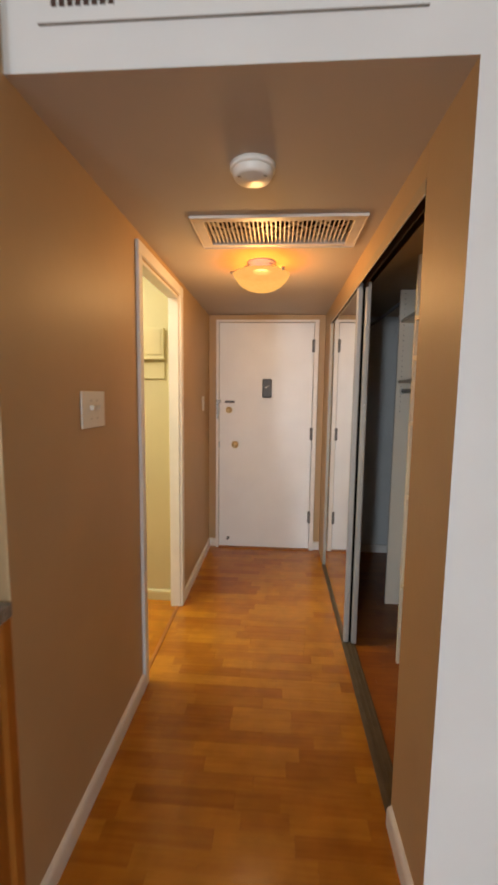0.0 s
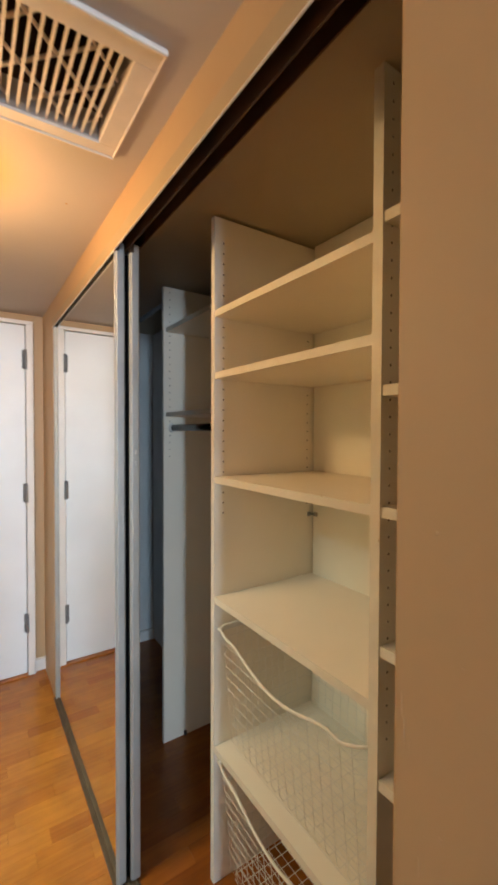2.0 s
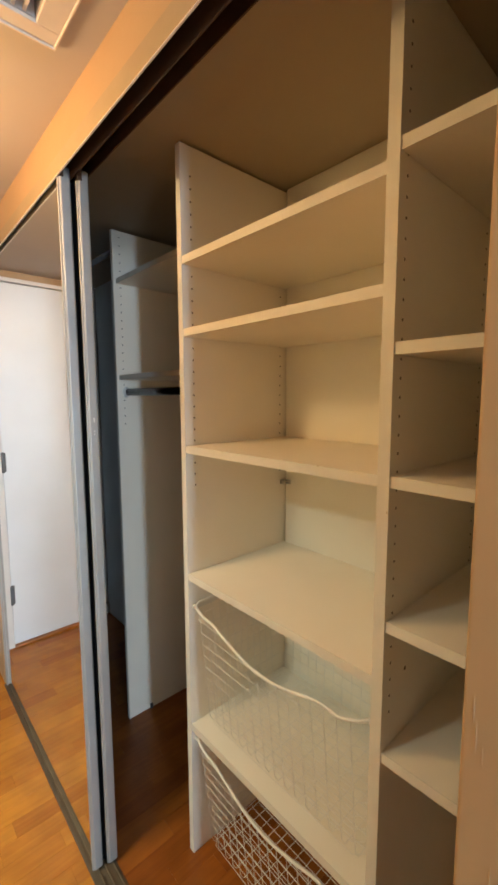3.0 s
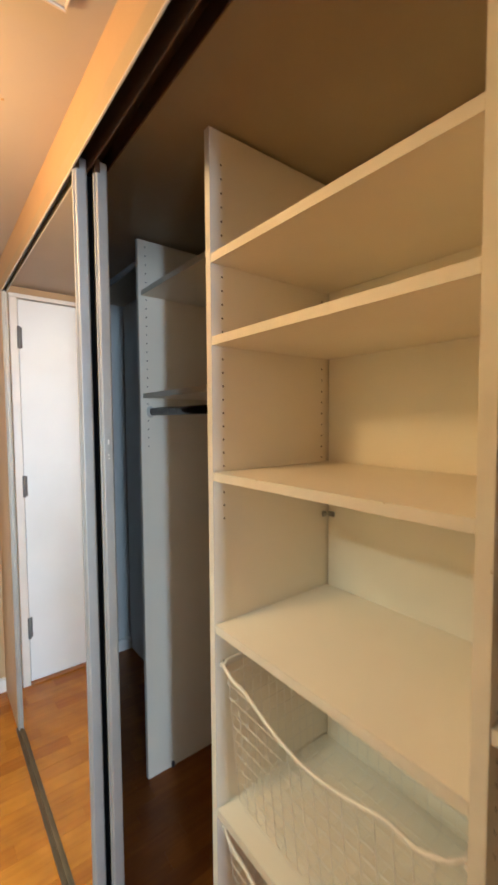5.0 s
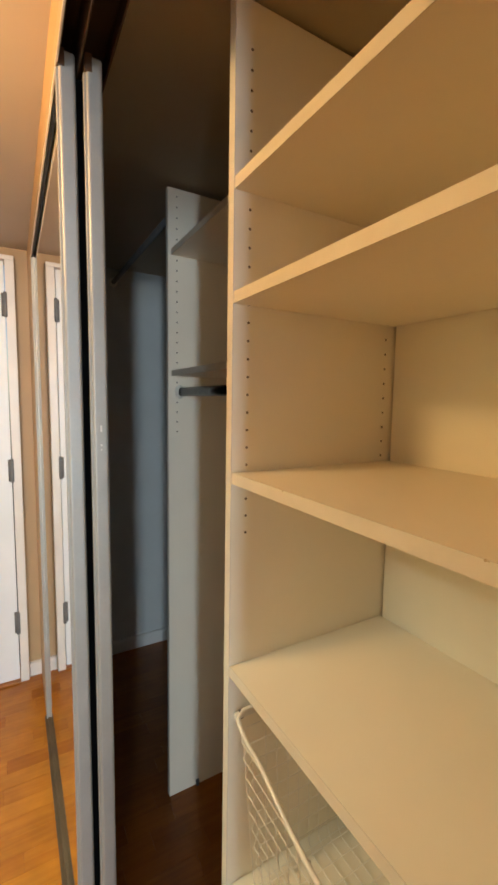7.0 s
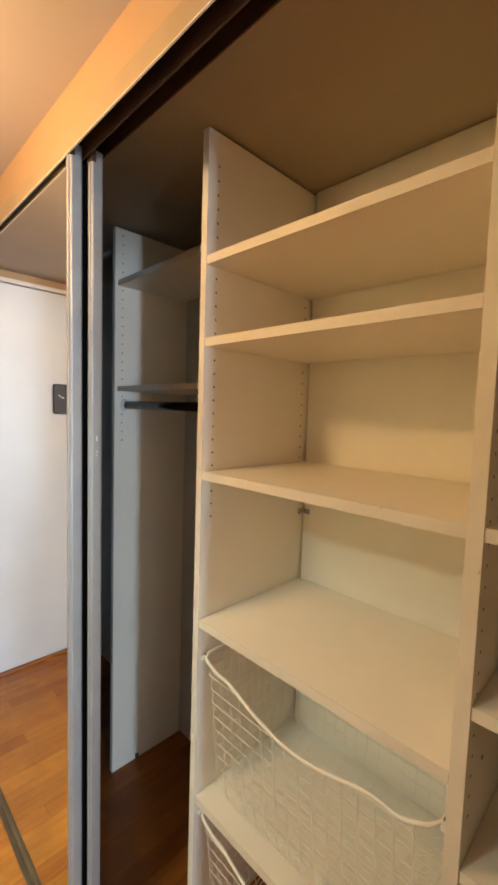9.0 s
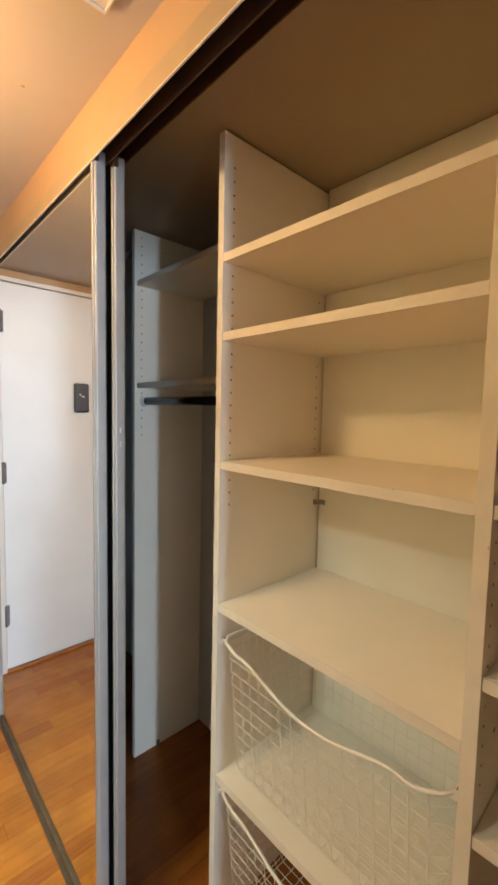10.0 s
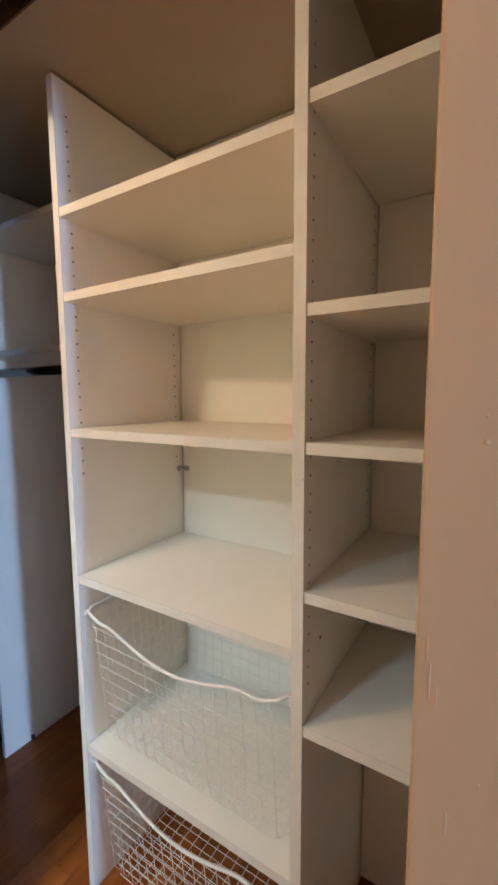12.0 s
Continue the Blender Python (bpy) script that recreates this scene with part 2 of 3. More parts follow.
def base(name, at, label, category, group="", kind=""):
    ob = new(name)
    ob.location = at
    ob.empty_display_size = 0.05
    bpy.context.view_layer.update()
    return tagged(ob, label, category, group, kind)


def structure(name, bm, mat, label, category):
    return tagged(part(name, bm, mat), label, category, kind="structure")


def paint_faces(ob, normal, index, test=None):
    """Gives the faces that look along normal another of the mesh's materials."""
    for p in ob.data.polygons:
        if p.normal.dot(Vector(normal)) > 0.9 and (test is None or test(p.center)):
            p.material_index = index


def B():
    return bmesh.new()


# ---------------------------------------------------------------- large structure
XW = XL - 0.06                    # kitchen side of the hall's left wall
K0, K1, KH = 2.165, 2.905, 2.000  # kitchen doorway
bm = B()
box(bm, XW, XL, 1.210, K0, 0, 2.5)
box(bm, XW, XL, K0, K1, KH, 2.5)
box(bm, XW, XL, K1, YE, 0, 2.5)
wall = structure("wall_west", bm, [TAN, YELLOW], "tan painted hallway wall with satin sheen", "wall")
paint_faces(wall, (-1, 0, 0), 1)

bm = B()
D0, D1, DH = -0.025, 0.868, 2.055   # entrance door frame, outside
box(bm, XL, D0 + 0.004, YE, YE + 0.12, 0, ZC)
box(bm, D0 + 0.004, D1 - 0.004, YE, YE + 0.12, DH - 0.004, ZC)
box(bm, D1 - 0.004, 1.042, YE, YE + 0.12, 0, ZC)
structure("wall_north", bm, TAN, "tan painted end wall round the entrance door", "wall")
bm = B()
box(bm, 1.042, XB + 0.10, YE - 0.012, YE + 0.12, 0, ZC)
structure("wall_closet_end", bm, CLOSET_WALL, "pale painted end wall inside the closet", "wall")

bm = B()
box(bm, XR, 1.042, YF, OPEN0, 0, ZC)
box(bm, XR, 0.930, OPEN0, OPEN1, HEAD, ZC)
box(bm, XR, 1.042, OPEN1, YE, 0, ZC)
wall = structure("wall_east", bm, [TAN, WHITE_WALL, CLOSET_WALL], "tan painted wall with a wide closet opening", "wall")
paint_faces(wall, (0, -1, 0), 1, lambda c: c.y < YF + 0.01)
paint_faces(wall, (1, 0, 0), 2)
bm = B()
wall_by_closet = wall
bm.from_mesh(wall.data)
corner = [e for e in bm.edges if all(abs(v.co.x - XR) < 1e-5 and abs(v.co.y - OPEN0) < 1e-5 for v in e.verts)]
bmesh.ops.bevel(bm, geom=corner, offset=0.004, segments=4, affect="EDGES", profile=0.5)
bm.to_mesh(wall.data)
bm.free()

bm = B()
box(bm, XB, XB + 0.10, 1.40, YE - 0.012, 0, ZC)
structure("wall_closet_back", bm, CLOSET_WALL, "pale painted back wall of the closet", "wall")
bm = B()
box(bm, 1.042, ROOM[1], YF, 1.40, 0, ZC)
box(bm, XL, 1.042, YF, 1.40, ZC + 0.06, ROOM[3])
box(bm, 1.042, ROOM[1], YF, 1.40, ZC, ROOM[3])
structure("wall_room_north", bm, WHITE_WALL, "white painted wall and bulkhead over the hall", "wall")

# hall and closet ceiling, with the return-air hole
V0, V1, W0, W1 = 0.208, 0.814, 2.064, 2.318
bm = B()
box(bm, XW, V0, 1.40, YE + 0.12, ZC, ZC + 0.06)
box(bm, V1, XB + 0.1, 1.40, YE + 0.12, ZC, ZC + 0.06)
box(bm, V0, V1, 1.40, W0, ZC, ZC + 0.06)
box(bm, V0, V1, W1, YE + 0.12, ZC, ZC + 0.06)
box(bm, XL, 1.042, YF, 1.40, ZC, ZC + 0.06)
lid = structure("ceiling_hall", bm, [CEIL, WHITE_WALL], "low painted hallway ceiling", "ceiling")
paint_faces(lid, (0, -1, 0), 1, lambda c: c.y < YF + 0.01)
bm = B()
lathe(bm, [(0.004, 0.0), (0.0034, -0.0008), (0.0015, -0.0012), (0, -0.0011)], 12, Matrix.Translation((0.805, 2.651, ZC)))
part("nail_pop", bm, TAN, lid, "small nail pop in the ceiling paint")
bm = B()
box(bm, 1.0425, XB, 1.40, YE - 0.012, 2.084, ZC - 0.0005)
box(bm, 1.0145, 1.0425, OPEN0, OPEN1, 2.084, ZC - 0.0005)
structure("ceiling_closet", bm, CLOSET_CEIL, "brownish closet ceiling, a little lower than the hall", "ceiling")
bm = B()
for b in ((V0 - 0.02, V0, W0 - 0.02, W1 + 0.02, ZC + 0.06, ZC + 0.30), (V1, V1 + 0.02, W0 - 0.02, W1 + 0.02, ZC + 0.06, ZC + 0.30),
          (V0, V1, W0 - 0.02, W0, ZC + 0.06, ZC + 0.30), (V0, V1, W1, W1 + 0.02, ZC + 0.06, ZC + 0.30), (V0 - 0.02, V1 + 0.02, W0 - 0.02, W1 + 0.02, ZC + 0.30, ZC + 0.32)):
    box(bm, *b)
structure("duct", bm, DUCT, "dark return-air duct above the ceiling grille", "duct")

# living room behind the walker, plain and unseen
x0, x1, y0, zr = ROOM
bm = B()
box(bm, x0 - 0.1, x1 + 0.1, y0 - 0.1, YF, zr, zr + 0.1)
structure("ceiling_room", bm, WHITE_WALL, "white living room ceiling", "ceiling")
bm = B()
box(bm, x1, x1 + 0.1, y0, YF, 0, zr)
structure("wall_room_east", bm, WHITE_WALL, "white living room wall", "wall")
# Unseen wall; tan chosen to cut the light it bounces into the closet.
bm = B()
box(bm, x0 - 0.1, x0, y0, 1.28, 0, zr)
box(bm, x0, -2.7, 1.18, 1.28, 0, zr)
structure("wall_room_west", bm, TAN, "unseen living room wall, tan to dim its bounce", "wall")
bm = B()
box(bm, x0, -2.40, y0 - 0.1, y0, 0, zr)
box(bm, -1.88, -0.55, y0 - 0.1, y0, 0, zr)
box(bm, 1.55, x1, y0 - 0.1, y0, 0, zr)
for a, b in ((-2.40, -1.88), (-0.55, 1.55)):
    box(bm, a, b, y0 - 0.1, y0, 0, 0.25)
    box(bm, a, b, y0 - 0.1, y0, 2.35, zr)
structure("wall_room_south", bm, WHITE_WALL, "white living room wall with two windows", "wall")

# kitchen beyond the doorway
bm = B()
box(bm, -2.6, XW, 2.985, 3.085, 0, 2.5)
structure("wall_kitchen_north", bm, YELLOW, "cream painted kitchen wall", "wall")
bm = B()
box(bm, -2.7, -2.6, 1.180, 3.085, 0, 2.5)
structure("wall_kitchen_west", bm, YELLOW, "cream painted kitchen wall", "wall")
bm = B()
box(bm, -2.7, XW, 1.180, 1.280, 0, 2.5)
structure("wall_kitchen_south", bm, YELLOW, "cream painted kitchen wall", "wall")
bm = B()
box(bm, -2.7, XW, 1.280, 3.085, 2.5, 2.6)
structure("ceiling_kitchen", bm, WHITE_WALL, "white kitchen ceiling", "ceiling")


def window(name, at_x, sx, at_y, z0, z1, along_x=True):
    w = base(name, (at_x, at_y, z0), "white framed window with a clear pane", "window", kind="structure")
    for nm, a in (("window_sill", (0, sx, z0 - 0.0, z0 + 0.04)), ("window_frame", (0, sx, z1 - 0.05, z1)), ("window_frame", (0, 0.05, z0 + 0.04, z1 - 0.05)), ("window_frame", (sx - 0.05, sx, z0 + 0.04, z1 - 0.05))):
        u0, u1, v0, v1 = a
        bm = B()
        if along_x:
            box(bm, at_x + u0, at_x + u1, at_y - 0.03, at_y + 0.03, v0, v1, 0.004)
        else:
            box(bm, at_x - 0.03, at_x + 0.03, at_y + u0, at_y + u1, v0, v1, 0.004)
        part(nm, bm, TRIM, w)
    bm = B()
    if along_x:
        box(bm, at_x + 0.05, at_x + sx - 0.05, at_y - 0.003, at_y + 0.003, z0 + 0.04, z1 - 0.05)
    else:
        box(bm, at_x - 0.003, at_x + 0.003, at_y + 0.05, at_y + sx - 0.05, z0 + 0.04, z1 - 0.05)
    pane = part("pane", bm, PANE, w)
    pane.visible_shadow = False


window("window_1", -2.40, 0.52, y0 - 0.05, 0.25, 2.35)
window("window_2", -0.55, 2.10, y0 - 0.05, 0.25, 2.35)


# ---------------------------------------------------------------- trim
def skirting(name, pts, label="white painted baseboard with a rounded top", paint=TRIM):
    """A rounded baseboard along (x, y) points; the room is on the left of the way."""
    prof = [(0, 0), (0.016, 0), (0.016, 0.052), (0.0145, 0.060), (0.011, 0.066), (0.005, 0.070), (0, 0.071)]
    bm = B()
    rings = []
    v = [Vector(p) for p in pts]
    for i, p in enumerate(v):
        d0 = (v[i] - v[i - 1]).normalized() if i else (v[1] - v[0]).normalized()
        d1 = (v[i + 1] - v[i]).normalized() if i < len(v) - 1 else d0
        n0, n1 = Vector((-d0.y, d0.x)), Vector((-d1.y, d1.x))
        off = (n0 + n1) / (1 + n0.dot(n1))
        rings.append([bm.verts.new((p.x + off.x * a, p.y + off.y * a, h)) for a, h in prof])
    for a, b in zip(rings, rings[1:]):
        for k in range(len(prof)):
            bm.faces.new((a[k], b[k], b[(k + 1) % len(prof)], a[(k + 1) % len(prof)]))
    bm.faces.new(rings[0])
    bm.faces.new(rings[-1][::-1])
    bmesh.ops.recalc_face_normals(bm, faces=bm.faces)
    return structure(name, bm, paint, label, "baseboard")


skirting("baseboard_1", [(XL, K0 - 0.042), (XL, 1.210)])
skirting("baseboard_2", [(D0 - 0.001, YE), (XL, YE), (XL, K1 + 0.052)])
skirting("baseboard_3", [(XR, YE), (D1 + 0.001, YE)])
skirting("baseboard_4", [(1.9, YF), (XR, YF), (XR, OPEN0 - 0.012)])
skirting("baseboard_5", [(XB, YE - 0.012), (1.042, YE - 0.012)])
skirting("baseboard_6", [(XW - 0.005, 2.985), (-1.8, 2.985)], "cream painted kitchen baseboard", YELLOW)

# kitchen doorway casing and jamb
dw = base("doorway_kitchen", (XL, (K0 + K1) / 2, 0), "white painted casing round the open kitchen doorway", "door frame", kind="structure")
for nm, b in (("casing", (XL, XL + 0.017, K0 - 0.040, K0 + 0.006, 0, KH + 0.006)), ("casing", (XL, XL + 0.017, K1 - 0.006, K1 + 0.05, 0, KH + 0.006)),
              ("casing_head", (XL, XL + 0.017, K0 - 0.040, K1 + 0.05, KH + 0.006, KH + 0.058)),
              ("jamb", (XW - 0.004, XL, K0 - 0.002, K0 + 0.014, 0, KH)), ("jamb", (XW - 0.004, XL, K1 - 0.014, K1 + 0.002, 0, KH)),
              ("jamb_head", (XW - 0.004, XL, K0 + 0.014, K1 - 0.014, KH - 0.014, KH + 0.002))):
    bm = B()
    box(bm, *b, 0.004)
    part(nm, bm, TRIM, dw)
bm = B()
box(bm, XL - 0.028, XL - 0.008, K0 + 0.014, K1 - 0.014, 0.0, 0.0060, 0.003)
structure("threshold", bm, CABINET_WOOD, "dark wooden threshold strip in the doorway", "threshold")

# ---------------------------------------------------------------- entrance door
door = base("door_1", (0.42, 4.0, 0), "white painted entrance door, closed, with brass locks", "door", kind="structure")
bm = B()
box(bm, 0.004, 0.826, 4.008, 4.052, 0.012, 2.030, 0.002)
slab = part("slab", bm, DOOR, door)
for nm, b in (("frame", (D0, 0.0, 3.992, 4.06, 0, 2.034)), ("frame", (0.830, D1, 3.992, 4.06, 0, 2.034)), ("frame_head", (D0, D1, 3.992, 4.06, 2.034, DH)),):
    bm = B()
    box(bm, *b, 0.003)
    part(nm, bm, TRIM, door)
bm = B()
box(bm, 0.0, 0.830, 3.985, 4.06, 0.0, 0.010, 0.002)
part("sill", bm, CABINET_WOOD, door, "dark wooden door sill")
for z in (1.835, 1.068, 0.310):
    bm = B()
    lathe(bm, [(0, -0.058), (0.007, -0.056), (0.0085, -0.05), (0.0085, 0.05), (0.007, 0.056), (0, 0.058)], 12, Matrix.Translation((0.828, 3.994, z)))
    box(bm, 0.812, 0.826, 4.000, 4.008, z - 0.052, z + 0.052)
    part("hinge", bm, HINGE_GREY, door, "grey steel butt hinge", True)


def rosette(name, x, z, r, mat):
    m = Matrix.Translation((x, 4.0085, z)) @ Matrix.Rotation(radians(90), 4, "X")
    bm = B()
    lathe(bm, [(0, 0.0), (r, 0.0), (r, 0.006), (r * 0.9, 0.011), (r * 0.62, 0.013), (r * 0.58, 0.020), (r * 0.5, 0.024), (0, 0.025)], 28, m)
    ob = part(name, bm, mat, door, "polished brass deadbolt", True)
    bm = B()
    box(bm, x - r * 0.13, x + r * 0.13, 3.972, 3.986, z - r * 0.6, z + r * 0.6, 0.002)
    part("thumb_turn", bm, mat, ob)


rosette("deadbolt", 0.089, 1.270, 0.029, BRASS)
rosette("deadbolt", 0.146, 0.960, 0.032, BRASS)
bm = B()
box(bm, 0.052, 0.140, 3.996, 4.0085, 1.332, 1.352, 0.003)
part("lock_bar", bm, GREY_PLASTIC, door, "grey steel lock bar")
bm = B()
box(bm, -0.016, -0.002, 3.972, 3.992, 1.19, 1.36, 0.003)
box(bm, -0.022, 0.018, 3.980, 3.9915, 1.335, 1.36, 0.003)
part("door_guard", bm, STEEL, door, "steel swing door guard")
bm = B()
box(bm, -0.001, 0.006, 4.0, 4.0085, 0.93, 0.99, 0.001)
part("strike_edge", bm, STEEL, door)
bm = B()
box(bm, 0.384, 0.468, 3.986, 4.0085, 1.382, 1.547, 0.012, 3)
viewer = part("door_viewer", bm, GREY_PLASTIC, door, "grey plastic door viewer box")
bm = B()
lathe(bm, [(0, 0), (0.009, 0), (0.008, 0.003), (0, 0.0035)], 20, Matrix.Translation((0.426, 3.986, 1.485)) @ Matrix.Rotation(radians(90), 4, "X"))
part("viewer_lens", bm, GREY_PLASTIC, viewer, "dark glass lens")
# White bar drawn in for the reflection on the viewer's lens.
bm = B()
box(bm, -0.016, 0.016, -0.0015, 0, -0.0042, 0.0042, 0.0005, 1)
bmesh.ops.transform(bm, verts=bm.verts, matrix=Matrix.Translation((0.428, 3.9856, 1.478)) @ Matrix.Rotation(radians(-32), 4, "Y"))
part("mark", bm, PLASTIC, viewer, "slanting white bar for the lens reflection")
bm = B()
lathe(bm, [(0, 0), (0.011, 0), (0.009, 0.02), (0.011, 0.024), (0.011, 0.034), (0, 0.036)], 16, Matrix.Translation((0.088, 4.0085, 0.092)) @ Matrix.Rotation(radians(90), 4, "X"))
part("door_stop", bm, GREY_PLASTIC, door, "small dark rubber door stop")

# ---------------------------------------------------------------- sliding mirror doors and tracks
bm = B()
box(bm, XR - 0.0012, XR + 0.0016, OPEN0 + 0.004, OPEN1, HEAD - 0.043, HEAD - 0.0006, 0.0006, 1)
header_trim = structure("trim", bm, HEAD_TRIM, "beige painted trim board under the closet header", "trim")
bm = B()
box(bm, XR - 0.0024, XR + 0.0016, OPEN0 + 0.004, OPEN1, HEAD - 0.0456, HEAD - 0.0434, 0.0006, 1)
part("lip", bm, TRIM, header_trim, "thin pale lip along the trim's lower edge")
top_track = base("door_track_top", (0.97, 2.6, 2.05), "dark brown enamelled double sliding-door track", "track", kind="structure")
for nm, b in (("channel", (0.930, 1.014, 2.040, ZC)), ("fin", (0.930, 0.933, 2.000, 2.040)), ("fin", (0.9570, 0.9605, 1.969, 2.040)), ("fin", (1.0105, 1.014, 2.001, 2.040))):
    bm = B()
    box(bm, b[0], b[1], OPEN0, OPEN1, b[2], b[3], 0.0008, 1)
    part(nm, bm, BROWN_TRACK, top_track)
track = base("door_track_floor", (0.96, 2.6, 0), "worn metal floor track of the sliding doors", "track", kind="structure")
for a, b, h in ((0.917, 0.990, 0.004), (0.9365, 0.9405, 0.010), (0.957, 0.962, 0.010), (0.9785, 0.9825, 0.010)):
    bm = B()
    box(bm, a, b, OPEN0 + 0.002, OPEN1 - 0.002, 0.0 if h < 0.005 else 0.004, h, 0.0012)
    part("track_base" if h < 0.005 else "rail", bm, ALU_DULL, track)


def mirror_door(x, y0, y1, z0, z1, label):
    """A framed mirror leaf whose face looks into the hall."""
    d = base("mirror_door", (x + 0.013, (y0 + y1) / 2, z0), label, "sliding door", "sliding mirror doors")
    for a, b in ((y0, y0 + 0.026), (y1 - 0.026, y1)):
        bm = B()
        box(bm, x, x + 0.027, a, b, z0, z1, 0.005, 3)
        box(bm, x - 0.004, x + 0.004, a + 0.004, a + 0.011, z0 + 0.002, z1 - 0.028, 0.002)
        part("stile", bm, ALU, d, "brushed aluminium stile", False)
        bm = B()
        box(bm, x - 0.002, x + 0.010, a - 0.001, a + 0.014, z1 - 0.027, z1 + 0.002, 0.001)
        part("top_guide", bm, BROWN_TRACK, d, "dark plastic top guide")
    for a, b, mt in ((z0, z0 + 0.012, ALU_DULL), (z1 - 0.016, z1, GREY_RAIL)):
        bm = B()
        box(bm, x + 0.002, x + 0.025, y0 + 0.026, y1 - 0.026, a, b, 0.002)
        part("rail", bm, mt, d)
    bm = B()
    box(bm, x + 0.007, x + 0.012, y0 + 0.026, y1 - 0.026, z0 + 0.012, z1 - 0.016)
    part("mirror", bm, MIRROR, d, "clear mirror glass")
    bm = B()
    box(bm, x + 0.0125, x + 0.018, y0 + 0.026, y1 - 0.026, z0 + 0.012, z1 - 0.016)
    part("backing", bm, GREY_PLASTIC, d)
    return d


outer = mirror_door(0.926, 2.566, 3.672, 0.011, 1.990, "aluminium framed sliding mirror door on the outer track")
inner = mirror_door(0.968, 2.556, 3.688, 0.011, 1.990, "aluminium framed sliding mirror door on the inner track")
# Black strip put in as the shade of the gap between the two doors.
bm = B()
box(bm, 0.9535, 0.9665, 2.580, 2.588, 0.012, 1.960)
part("gap_shade", bm, BLACK, outer, "black strip for the shade between the doors")

for z, h in ((1.352, 0.012), (1.326, 0.003), (1.318, 0.002)):
    bm = B()
    box(bm, 0.980, 0.983, 2.5556, 2.5562, z, z + h)
    part("scratch", bm, PLASTIC, inner, "small white scratch in the finish")

# ---------------------------------------------------------------- closet fittings
XFRONT = 1.180


hole_bm = B()
lathe(hole_bm, [(0, 0.0004), (0.0023, 0.0004), (0.0026, 0.0), (0.0023, -0.001)], 10)
HOLE_MESH = mesh_of("pin_hole", hole_bm, HOLE)


def upright(y0, y1, x0, z1, label, holes=()):
    """A melamine side panel, with its rows of shelf-pin holes."""
    p = base("closet_panel", ((x0 + XB) / 2, (y0 + y1) / 2, 0), label, "panel", "closet uprights")
    bm = B()
    box(bm, x0 + 0.0015, XB - 0.002, y0, y1, 0, z1)
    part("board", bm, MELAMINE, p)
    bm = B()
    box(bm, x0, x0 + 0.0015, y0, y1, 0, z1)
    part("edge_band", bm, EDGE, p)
    for x, side, za, zb in holes:
        y = y0 if side < 0 else y1
        for k in range(int((zb - za) / 0.032) + 1):
            h = new("pin_hole", HOLE_MESH)
            h.matrix_world = Matrix.Translation((x, y, za + 0.032 * k)) @ Matrix.Rotation(radians(90 if side < 0 else -90), 4, "X")
            h.parent = p
            h.matrix_parent_inverse = p.matrix_world.inverted()
    return p


P1 = (2.418, 2.438)
P2 = (1.800, 1.822)
P0 = (3.060, 3.078)
upright(*P1, XFRONT, 2.075, "cream melamine closet upright beside the wire baskets", [(XFRONT + 0.032, -1, 1.168, 2.02), (XB - 0.04, -1, 1.168, 2.02)])
upright(*P2, XFRONT, 2.0835, "tall cream melamine upright between the shelf bays", [(XFRONT + 0.026, -1, 0.84, 2.06), (XB - 0.04, -1, 0.84, 2.06)])
upright(*P0, 1.280, 2.070, "cream melamine upright holding the clothes rod", [(1.280 + 0.030, -1, 1.31, 2.05)])


def shelf(x0, y0, y1, z0, z1, label, group):
    s = base("shelf", ((x0 + XB) / 2, (y0 + y1) / 2, z0), label, "shelf", group)
    bm = B()
    box(bm, x0 + 0.0015, 1.582, y0 + 0.0008, y1 - 0.0008, z0, z1)
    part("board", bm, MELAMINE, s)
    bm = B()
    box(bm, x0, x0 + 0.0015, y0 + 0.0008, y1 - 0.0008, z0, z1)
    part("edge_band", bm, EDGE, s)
    return s


for z in (1.771, 1.582, 1.263, 0.891, 0.420):
    shelf(XFRONT + 0.001, P2[1], P1[0], z, z + 0.020, "cream melamine shelf above the wire baskets" if z > 0.5 else "cream melamine shelf under a wire basket", "wide closet shelves")
for z in (1.799, 1.486, 1.263, 1.004, 0.752):
    shelf(XFRONT + 0.003, 1.400, P2[0], z, z + 0.020, "cream melamine shelf in the narrow bay", "narrow closet shelves")
back = base("back_panel", (1.593, 2.12, 0), "cream melamine back panel behind the wide shelves", "panel")
bm = B()
box(bm, 1.585, 1.597, P2[1] + 0.003, P1[0] - 0.005, 0.02, 2.082, 0.001)
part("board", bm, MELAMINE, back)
back = base("back_panel", (1.593, 1.60, 0), "cream melamine back panel behind the narrow shelves", "panel")
bm = B()
box(bm, 1.585, 1.597, 1.4035, P2[0] - 0.003, 0.02, 2.082, 0.001)
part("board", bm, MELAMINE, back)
shelf(1.290, P1[1], P0[0], 1.868, 1.886, "cream melamine shelf above the clothes rod", "clothes rod shelves")
shelf(1.290, P1[1], P0[0], 1.490, 1.508, "cream melamine shelf above the clothes rod", "clothes rod shelves")
hang = base("hanging_rod", (1.312, 3.55, 2.012), "thin dark hanging rod high in the far bay", "clothes rod")
bm = B()
tube(bm, [(1.312, P0[1], 2.012), (1.312, YE - 0.012, 2.012)], 0.011, 14)
part("rod", bm, HINGE_GREY, hang, "", True)
bm = B()
lathe(bm, [(0, 0), (0.022, 0), (0.022, 0.004), (0.014, 0.008), (0.012, 0.016)], 18, Matrix.Translation((1.312, YE - 0.012, 2.012)) @ Matrix.Rotation(radians(90), 4, "X"))
part("flange", bm, PLASTIC, hang, "", True)

CHIPPED = material("chipped_edge", (0.58, 0.45, 0.29), 0.9, vary=0.2, scale=300, bump=0.1)


